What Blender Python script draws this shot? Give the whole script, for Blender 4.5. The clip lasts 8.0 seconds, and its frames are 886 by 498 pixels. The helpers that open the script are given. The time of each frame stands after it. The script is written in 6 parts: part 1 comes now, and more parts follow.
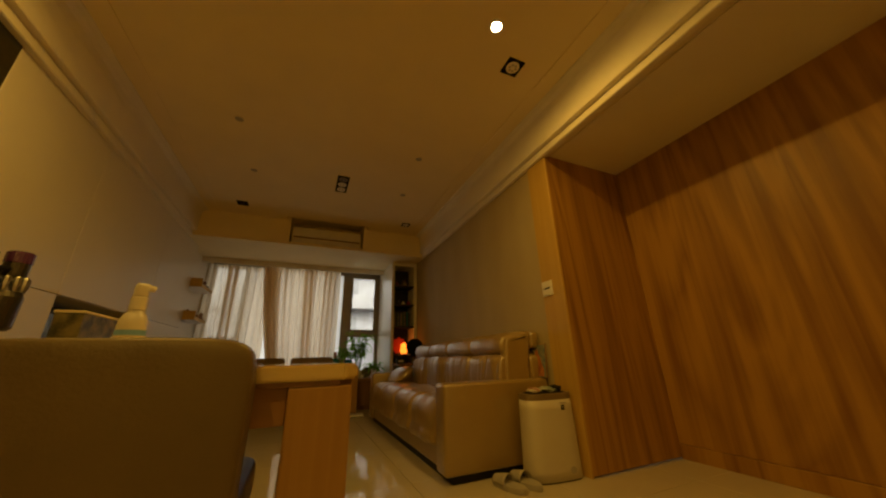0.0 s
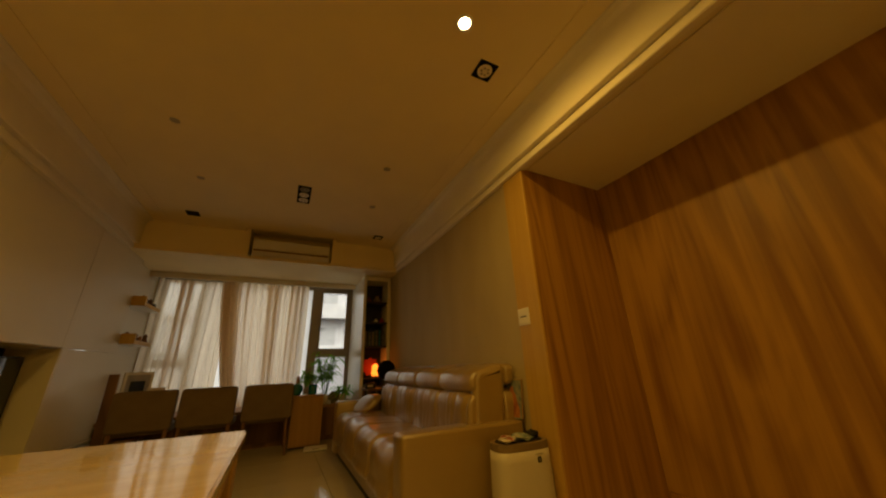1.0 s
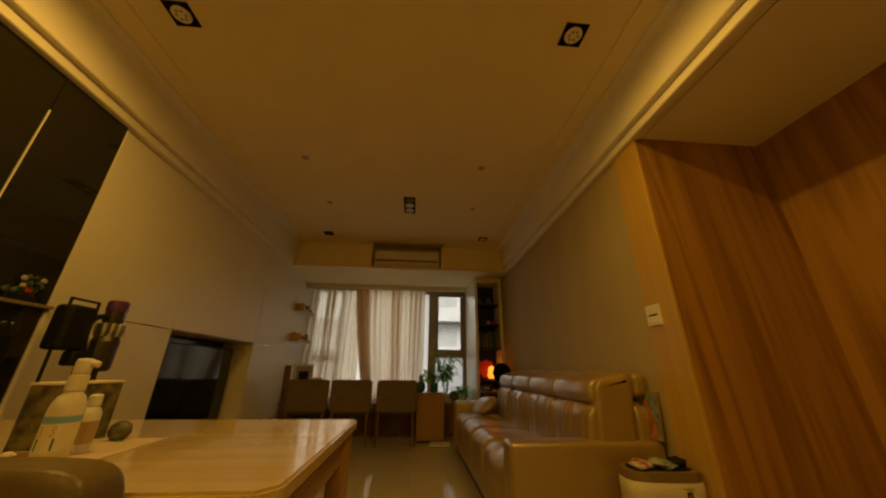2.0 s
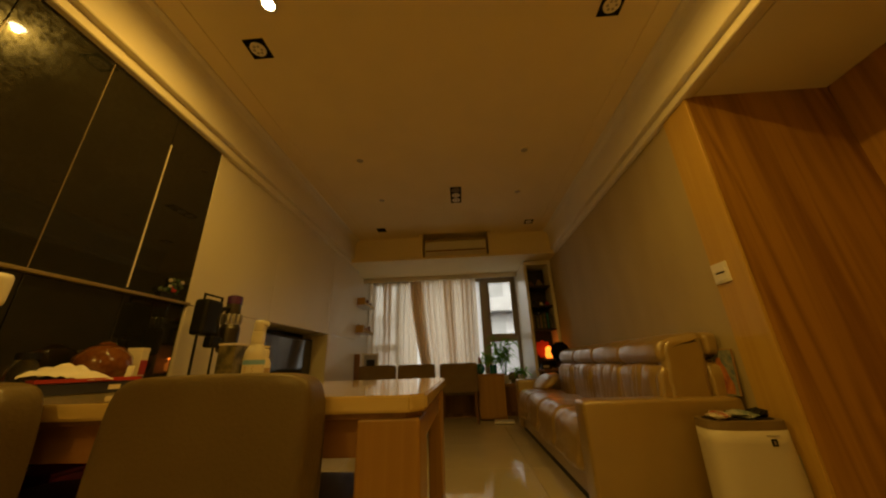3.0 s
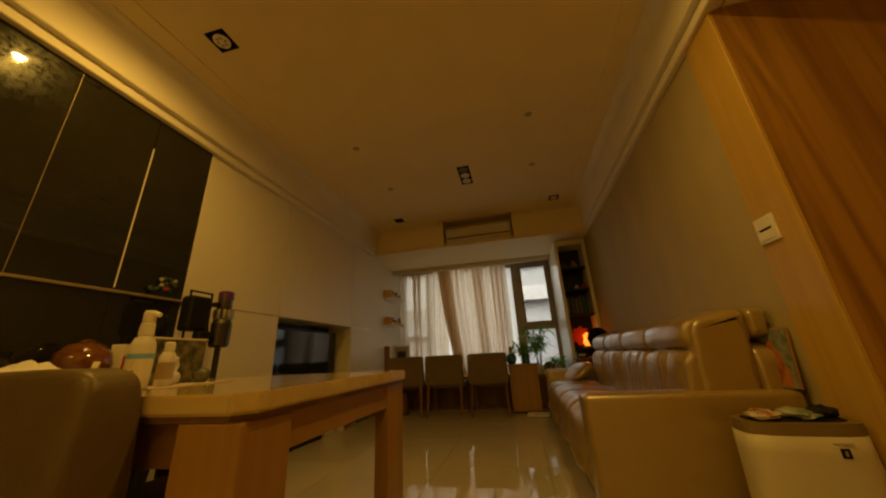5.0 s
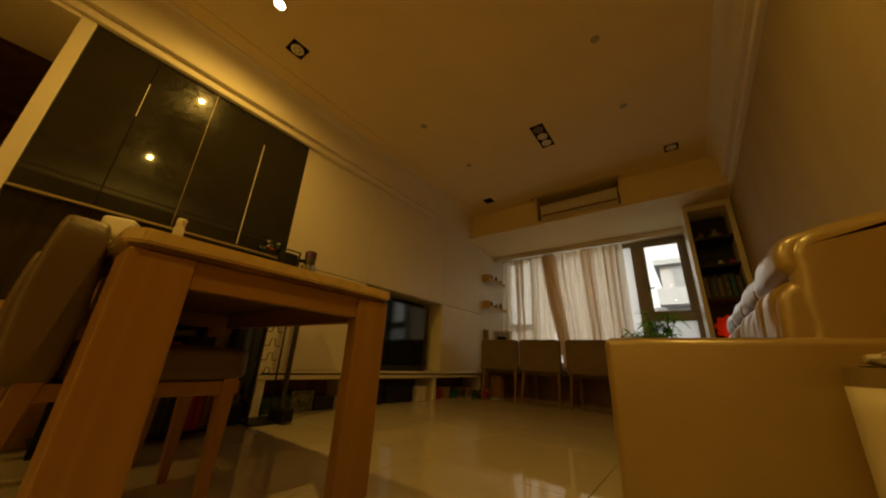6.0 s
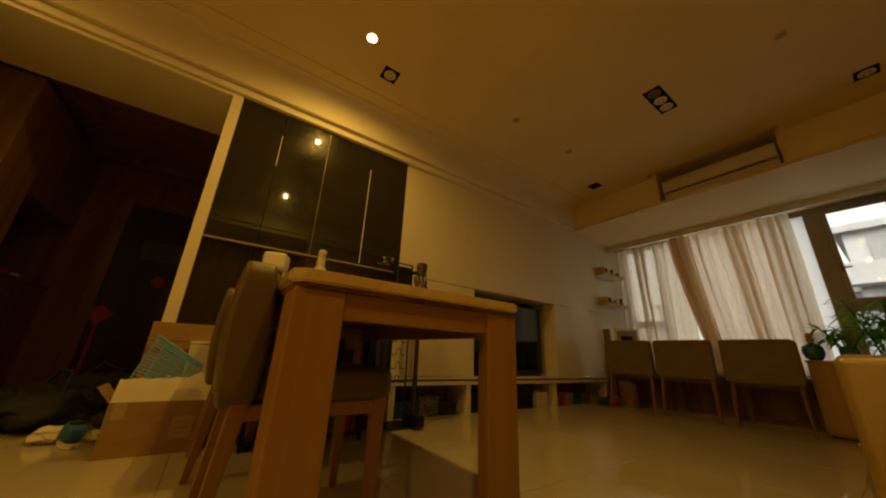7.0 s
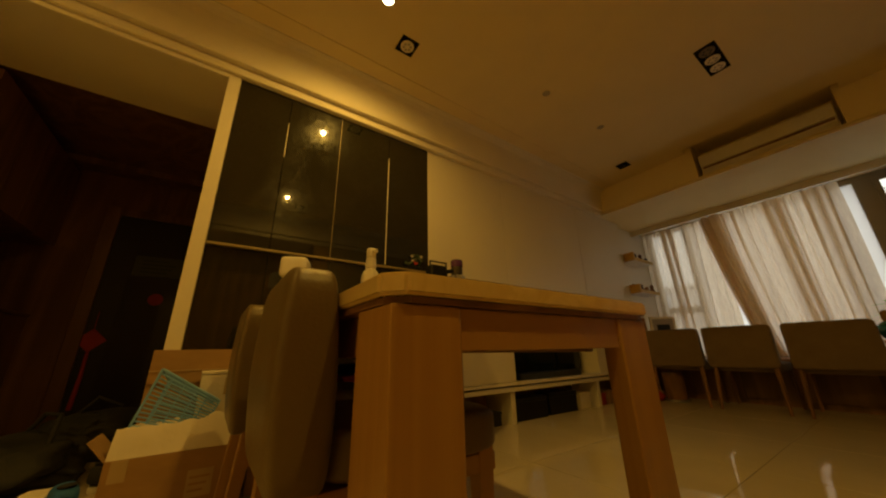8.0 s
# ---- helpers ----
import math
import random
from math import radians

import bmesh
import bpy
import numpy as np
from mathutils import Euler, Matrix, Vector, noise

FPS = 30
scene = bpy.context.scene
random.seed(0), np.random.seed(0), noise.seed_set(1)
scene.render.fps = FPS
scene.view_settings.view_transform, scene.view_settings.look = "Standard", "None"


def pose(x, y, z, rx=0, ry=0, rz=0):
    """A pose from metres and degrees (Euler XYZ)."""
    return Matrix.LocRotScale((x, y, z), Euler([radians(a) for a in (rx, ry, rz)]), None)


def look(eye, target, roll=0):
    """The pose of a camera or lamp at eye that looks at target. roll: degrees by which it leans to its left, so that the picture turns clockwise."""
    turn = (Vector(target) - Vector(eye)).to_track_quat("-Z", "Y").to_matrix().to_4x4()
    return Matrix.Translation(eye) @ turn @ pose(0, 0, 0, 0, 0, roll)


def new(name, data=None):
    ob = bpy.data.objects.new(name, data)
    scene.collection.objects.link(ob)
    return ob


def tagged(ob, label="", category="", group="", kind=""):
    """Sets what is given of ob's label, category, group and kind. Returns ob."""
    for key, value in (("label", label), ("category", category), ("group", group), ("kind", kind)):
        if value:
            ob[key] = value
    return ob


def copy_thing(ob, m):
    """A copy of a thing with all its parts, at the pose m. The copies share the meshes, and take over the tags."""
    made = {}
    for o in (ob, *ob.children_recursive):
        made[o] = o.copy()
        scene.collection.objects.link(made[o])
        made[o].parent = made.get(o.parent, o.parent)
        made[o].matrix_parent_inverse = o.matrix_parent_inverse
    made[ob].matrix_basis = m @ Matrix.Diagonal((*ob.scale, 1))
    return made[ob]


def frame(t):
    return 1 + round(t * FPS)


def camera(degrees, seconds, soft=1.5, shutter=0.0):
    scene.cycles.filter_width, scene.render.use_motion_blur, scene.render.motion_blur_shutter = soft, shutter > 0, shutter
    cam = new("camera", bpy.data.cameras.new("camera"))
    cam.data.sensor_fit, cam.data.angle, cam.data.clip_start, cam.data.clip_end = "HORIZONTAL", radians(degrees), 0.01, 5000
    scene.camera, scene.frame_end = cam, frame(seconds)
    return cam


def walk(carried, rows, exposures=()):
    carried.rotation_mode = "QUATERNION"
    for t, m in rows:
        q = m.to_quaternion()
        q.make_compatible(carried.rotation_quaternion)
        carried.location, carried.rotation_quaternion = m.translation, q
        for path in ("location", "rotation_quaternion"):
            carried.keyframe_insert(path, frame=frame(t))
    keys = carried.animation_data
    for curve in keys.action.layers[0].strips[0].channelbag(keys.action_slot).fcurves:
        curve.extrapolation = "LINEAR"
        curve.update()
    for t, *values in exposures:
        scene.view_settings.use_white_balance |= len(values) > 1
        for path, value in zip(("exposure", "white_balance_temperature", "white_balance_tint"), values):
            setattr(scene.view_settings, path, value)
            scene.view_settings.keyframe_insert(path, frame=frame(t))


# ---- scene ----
cam = camera(109.2, 8.0, soft=2.1)
PATH = [
    (0, (0.166, 0.196, 0.758), (0.923, 1.929, 1.41), -1.6),
    (0.5, (0.287, 0.283, 0.911), (1.145, 1.96, 1.582), -1.9),
    (1, (0.396, 0.354, 0.958), (1.238, 2.031, 1.649), -2.3),
    (1.5, (0.499, 0.394, 0.888), (1.032, 2.185, 1.601), -0.9),
    (2, (0.539, 0.405, 0.948), (0.693, 2.265, 1.667), 0.6),
    (2.2, (0.533, 0.386, 0.959), (0.581, 2.254, 1.673), 0.7),
    (3.5, (0.354, 0.211, 0.748), (0.223, 2.098, 1.398), -2.9),
    (4, (0.4, 0.163, 0.883), (0.244, 2.058, 1.501), -4.0),
    (4.2, (0.473, 0.201, 0.98), (0.289, 2.096, 1.591), -4.0),
    (5.3, (0.982, 0.714, 0.662), (0.393, 2.504, 1.331), -1.5),
    (5.5, (1.12, 0.815, 0.57), (0.366, 2.539, 1.246), 0.0),
    (6, (1.321, 0.995, 0.477), (0.162, 2.481, 1.146), 3.0),
    (6.5, (1.352, 1.041, 0.491), (-0.113, 2.238, 1.138), 4.3),
    (7, (1.197, 0.953, 0.543), (-0.37, 2.022, 1.175), 2.6),
    (7.5, (0.969, 0.852, 0.62), (-0.603, 1.919, 1.244), 0.0),
    (8, (0.751, 0.882, 0.624), (-0.808, 1.973, 1.239), -1.2),
]
walk(cam, [(t, look(eye, target, roll)) for t, eye, target, roll in PATH])

# ---- light ----
world = bpy.data.worlds.new("world")
scene.world = world
world.use_nodes = True
wn = world.node_tree.nodes
sky = wn.new("ShaderNodeTexSky")
sky.sky_type, sky.sun_disc = "NISHITA", False
sky.sun_elevation, sky.sun_rotation, sky.dust_density = radians(40), radians(150), 4.0
wash = wn.new("ShaderNodeHueSaturation")
wash.inputs["Saturation"].default_value, wash.inputs["Value"].default_value = 0.12, 2.9
world.node_tree.links.new(sky.outputs[0], wash.inputs["Color"])
warm = wn.new("ShaderNodeMix")
warm.data_type, warm.blend_type = "RGBA", "MULTIPLY"
warm.inputs[0].default_value, warm.inputs[7].default_value = 1.0, (1.0, 0.94, 0.82, 1)
world.node_tree.links.new(wash.outputs[0], warm.inputs[6])
world.node_tree.links.new(warm.outputs[2], wn["Background"].inputs["Color"])
wn["Background"].inputs["Strength"].default_value = 0.15

sun = new("sun", bpy.data.lights.new("sun", "SUN"))
sun.data.energy, sun.data.angle, sun.data.color = 1.0, radians(12), (1.0, 0.97, 0.93)
sun.matrix_world = look((0, 0, 10), (-3.83, 6.66, 3.57))

LAMP_COLOUR = (1.0, 0.565, 0.078)
CEIL = 2.81
# The pair at y -1.05 is added out of view as fill light.
LIT = ((-0.62, 1.45, 45), (1.12, 1.40, 46), (-0.62, -1.05, 38), (1.12, -1.05, 12))
for lx, ly, watts in LIT:
    bulb = new("downlight_glow", bpy.data.lights.new("downlight_glow", "SPOT"))
    bulb.data.energy, bulb.data.color, bulb.data.shadow_soft_size = watts, LAMP_COLOUR, 0.014
    bulb.data.spot_size, bulb.data.spot_blend = radians(180), 0.86
    bulb.matrix_world = look((lx, ly, CEIL - 0.02), (lx, ly, 0))

day = new("window_daylight", bpy.data.lights.new("window_daylight", "AREA"))
day.data.shape, day.data.size, day.data.size_y = "RECTANGLE", 2.1, 1.8
day.data.energy, day.data.color = 5, (1.0, 0.90, 0.72)
day.matrix_world = look((-0.30, 6.78, 1.45), (-0.30, 0, 1.2))


# ---- materials ----
def material(name, colour, rough=0.5, metal=0.0, second=None, scale=6.0, stretch=(1, 1, 1), fine=60.0, bump=0.05,
             mix=0.5, spec=0.5, coat=0.0, coat_rough=0.08, coat_ior=1.5, trans=0.0, alpha=1.0, sub=0.0, rand=0.0):
    m = bpy.data.materials.new(name)
    m.use_nodes = True
    n, l = m.node_tree.nodes, m.node_tree.links
    b = n["Principled BSDF"]
    second = second or tuple(c * 0.82 for c in colour)
    tc = n.new("ShaderNodeTexCoord")
    mp = n.new("ShaderNodeMapping")
    mp.inputs["Scale"].default_value = stretch
    l.new(tc.outputs["Object"], mp.inputs["Vector"])
    big = n.new("ShaderNodeTexNoise")
    big.inputs["Scale"].default_value, big.inputs["Detail"].default_value = scale, 5
    small = n.new("ShaderNodeTexNoise")
    small.inputs["Scale"].default_value, small.inputs["Detail"].default_value = fine, 3
    l.new(mp.outputs[0], big.inputs["Vector"]), l.new(mp.outputs[0], small.inputs["Vector"])
    ramp = n.new("ShaderNodeMapRange")
    ramp.inputs["From Min"].default_value, ramp.inputs["From Max"].default_value = 0.5 - mix / 2, 0.5 + mix / 2
    l.new(big.outputs["Fac"], ramp.inputs["Value"])
    mx = n.new("ShaderNodeMix")
    mx.data_type = "RGBA"
    l.new(ramp.outputs[0], mx.inputs[0])
    mx.inputs[6].default_value, mx.inputs[7].default_value = (*second, 1), (*colour, 1)
    last = mx.outputs[2]
    if rand:
        info, hsv = n.new("ShaderNodeObjectInfo"), n.new("ShaderNodeHueSaturation")
        mr = n.new("ShaderNodeMapRange")
        mr.inputs["To Min"].default_value, mr.inputs["To Max"].default_value = 1 - rand, 1 + rand
        l.new(info.outputs["Random"], mr.inputs["Value"])
        l.new(mr.outputs[0], hsv.inputs["Value"]), l.new(last, hsv.inputs["Color"])
        last = hsv.outputs[0]
    l.new(last, b.inputs["Base Color"])
    rr = n.new("ShaderNodeMapRange")
    rr.inputs["To Min"].default_value, rr.inputs["To Max"].default_value = rough * 0.85, min(rough * 1.2, 1)
    l.new(small.outputs["Fac"], rr.inputs["Value"]), l.new(rr.outputs[0], b.inputs["Roughness"])
    if bump:
        bp = n.new("ShaderNodeBump")
        bp.inputs["Strength"].default_value, bp.inputs["Distance"].default_value = bump, 0.01
        l.new(small.outputs["Fac"], bp.inputs["Height"]), l.new(bp.outputs[0], b.inputs["Normal"])
    b.inputs["Metallic"].default_value = metal
    b.inputs["Specular IOR Level"].default_value = spec
    b.inputs["Coat Weight"].default_value = coat
    b.inputs["Coat Roughness"].default_value, b.inputs["Coat IOR"].default_value = coat_rough, coat_ior
    b.inputs["Transmission Weight"].default_value = trans
    b.inputs["Alpha"].default_value = alpha
    return m


def timber(name, light, dark, along="z", rough=0.42, coat=0.0, ring=2.2, rand=0.05, lift=1.0, waves=4.5, streaks=11, fibre=0.62, low=0.30, high=0.72):
    """Long grain along one axis: broad cathedral figure, streaks and pores."""
    m = bpy.data.materials.new(name)
    m.use_nodes = True
    n, l = m.node_tree.nodes, m.node_tree.links
    b = n["Principled BSDF"]
    tc, info = n.new("ShaderNodeTexCoord"), n.new("ShaderNodeObjectInfo")
    shift = n.new("ShaderNodeVectorMath")
    shift.operation = "MULTIPLY_ADD"
    shift.inputs[1].default_value = (1, 1, 1)
    sc = n.new("ShaderNodeVectorMath")
    sc.operation = "SCALE"
    sc.inputs[0].default_value = (7.3, 3.1, 5.7)
    l.new(info.outputs["Random"], sc.inputs["Scale"])
    l.new(tc.outputs["Object"], shift.inputs[0]), l.new(sc.outputs[0], shift.inputs[2])

    def noise_at(long, across, detail, distortion=0.0):
        mp, t = n.new("ShaderNodeMapping"), n.new("ShaderNodeTexNoise")
        mp.inputs["Scale"].default_value = [long if a == along else across for a in "xyz"]
        t.inputs["Scale"].default_value, t.inputs["Detail"].default_value = 1.0, detail
        t.inputs["Distortion"].default_value = distortion
        l.new(shift.outputs[0], mp.inputs["Vector"]), l.new(mp.outputs[0], t.inputs["Vector"])
        return t.outputs["Fac"]

    figure, streak, pore = noise_at(0.24, ring, 3, 1.3), noise_at(0.22, streaks, 6, 0.25), noise_at(7, 260, 2)
    wave = n.new("ShaderNodeMath")
    wave.operation = "MULTIPLY"
    wave.inputs[1].default_value = waves
    l.new(figure, wave.inputs[0])
    sine = n.new("ShaderNodeMath")
    sine.operation = "PINGPONG"
    sine.inputs[1].default_value = 0.5
    l.new(wave.outputs[0], sine.inputs[0])
    a = n.new("ShaderNodeMath")
    a.operation = "MULTIPLY_ADD"
    a.inputs[1].default_value = 0.7
    l.new(sine.outputs[0], a.inputs[0])
    half = n.new("ShaderNodeMath")
    half.operation = "MULTIPLY"
    half.inputs[1].default_value = fibre
    l.new(streak, half.inputs[0]), l.new(half.outputs[0], a.inputs[2])
    ramp = n.new("ShaderNodeValToRGB")
    ramp.color_ramp.elements[0].position, ramp.color_ramp.elements[0].color = low, (*dark, 1)
    ramp.color_ramp.elements[1].position, ramp.color_ramp.elements[1].color = high, (*light, 1)
    l.new(a.outputs[0], ramp.inputs["Fac"])
    hsv, mr = n.new("ShaderNodeHueSaturation"), n.new("ShaderNodeMapRange")
    mr.inputs["To Min"].default_value, mr.inputs["To Max"].default_value = lift - rand, lift + rand
    l.new(info.outputs["Random"], mr.inputs["Value"]), l.new(mr.outputs[0], hsv.inputs["Value"])
    l.new(ramp.outputs[0], hsv.inputs["Color"]), l.new(hsv.outputs[0], b.inputs["Base Color"])
    rr = n.new("ShaderNodeMapRange")
    rr.inputs["To Min"].default_value, rr.inputs["To Max"].default_value = rough - 0.08, rough + 0.12
    l.new(streak, rr.inputs["Value"]), l.new(rr.outputs[0], b.inputs["Roughness"])
    bp = n.new("ShaderNodeBump")
    bp.inputs["Strength"].default_value, bp.inputs["Distance"].default_value = 0.12, 0.004
    l.new(pore, bp.inputs["Height"]), l.new(bp.outputs[0], b.inputs["Normal"])
    b.inputs["Coat Weight"].default_value, b.inputs["Coat Roughness"].default_value = coat, 0.05
    return m


def glow(name, colour, strength):
    m = bpy.data.materials.new(name)
    m.use_nodes = True
    b = m.node_tree.nodes["Principled BSDF"]
    b.inputs["Base Color"].default_value = (*colour, 1)
    b.inputs["Emission Color"].default_value, b.inputs["Emission Strength"].default_value = (*colour, 1), strength
    return m


def cloth_curtain(name, low, high, through_part, weave, sheer=0.0):
    """Thin cloth or leaf: part of the light goes through."""
    m = bpy.data.materials.new(name)
    m.use_nodes = True
    n, l = m.node_tree.nodes, m.node_tree.links
    n.remove(n["Principled BSDF"])
    tc, mp, wv = n.new("ShaderNodeTexCoord"), n.new("ShaderNodeMapping"), n.new("ShaderNodeTexNoise")
    mp.inputs["Scale"].default_value = weave
    wv.inputs["Scale"].default_value, wv.inputs["Detail"].default_value = 1.0, 4
    l.new(tc.outputs["Object"], mp.inputs[0]), l.new(mp.outputs[0], wv.inputs["Vector"])
    ramp = n.new("ShaderNodeValToRGB")
    ramp.color_ramp.elements[0].color, ramp.color_ramp.elements[1].color = (*low, 1), (*high, 1)
    l.new(wv.outputs["Fac"], ramp.inputs["Fac"])
    d, t, add = n.new("ShaderNodeBsdfDiffuse"), n.new("ShaderNodeBsdfTranslucent"), n.new("ShaderNodeMixShader")
    add.inputs[0].default_value = through_part
    l.new(ramp.outputs[0], d.inputs["Color"]), l.new(ramp.outputs[0], t.inputs["Color"])
    l.new(d.outputs[0], add.inputs[1]), l.new(t.outputs[0], add.inputs[2])
    last = add.outputs[0]
    if sheer:
        gaps, open_weave = n.new("ShaderNodeBsdfTransparent"), n.new("ShaderNodeMixShader")
        open_weave.inputs[0].default_value = sheer
        l.new(last, open_weave.inputs[1]), l.new(gaps.outputs[0], open_weave.inputs[2])
        last = open_weave.outputs[0]
    l.new(last, n["Material Output"].inputs["Surface"])
    return m


def smeared_glass(name, colour):
    """Glossy black glass with wiped, greasy patches that scatter the lamps' reflections."""
    m = bpy.data.materials.new(name)
    m.use_nodes = True
    n, l = m.node_tree.nodes, m.node_tree.links
    b = n["Principled BSDF"]
    b.inputs["Base Color"].default_value = (*colour, 1)
    b.inputs["Roughness"].default_value = 0.035
    b.inputs["IOR"].default_value = 1.75
    tc = n.new("ShaderNodeTexCoord")
    patch, specks = n.new("ShaderNodeTexNoise"), n.new("ShaderNodeTexNoise")
    patch.inputs["Scale"].default_value, patch.inputs["Detail"].default_value, patch.inputs["Distortion"].default_value = 2.6, 5, 1.2
    specks.inputs["Scale"].default_value, specks.inputs["Detail"].default_value = 46, 4
    l.new(tc.outputs["Object"], patch.inputs["Vector"]), l.new(tc.outputs["Object"], specks.inputs["Vector"])
    both = n.new("ShaderNodeMath")
    both.operation = "MULTIPLY"
    l.new(patch.outputs["Fac"], both.inputs[0]), l.new(specks.outputs["Fac"], both.inputs[1])
    film = n.new("ShaderNodeMapRange")
    film.inputs["From Min"].default_value, film.inputs["From Max"].default_value = 0.17, 0.40
    film.inputs["To Min"].default_value, film.inputs["To Max"].default_value = 0.02, 0.36
    l.new(both.outputs[0], film.inputs["Value"])
    l.new(film.outputs[0], b.inputs["Coat Weight"])
    b.inputs["Coat Roughness"].default_value = 0.26
    return m


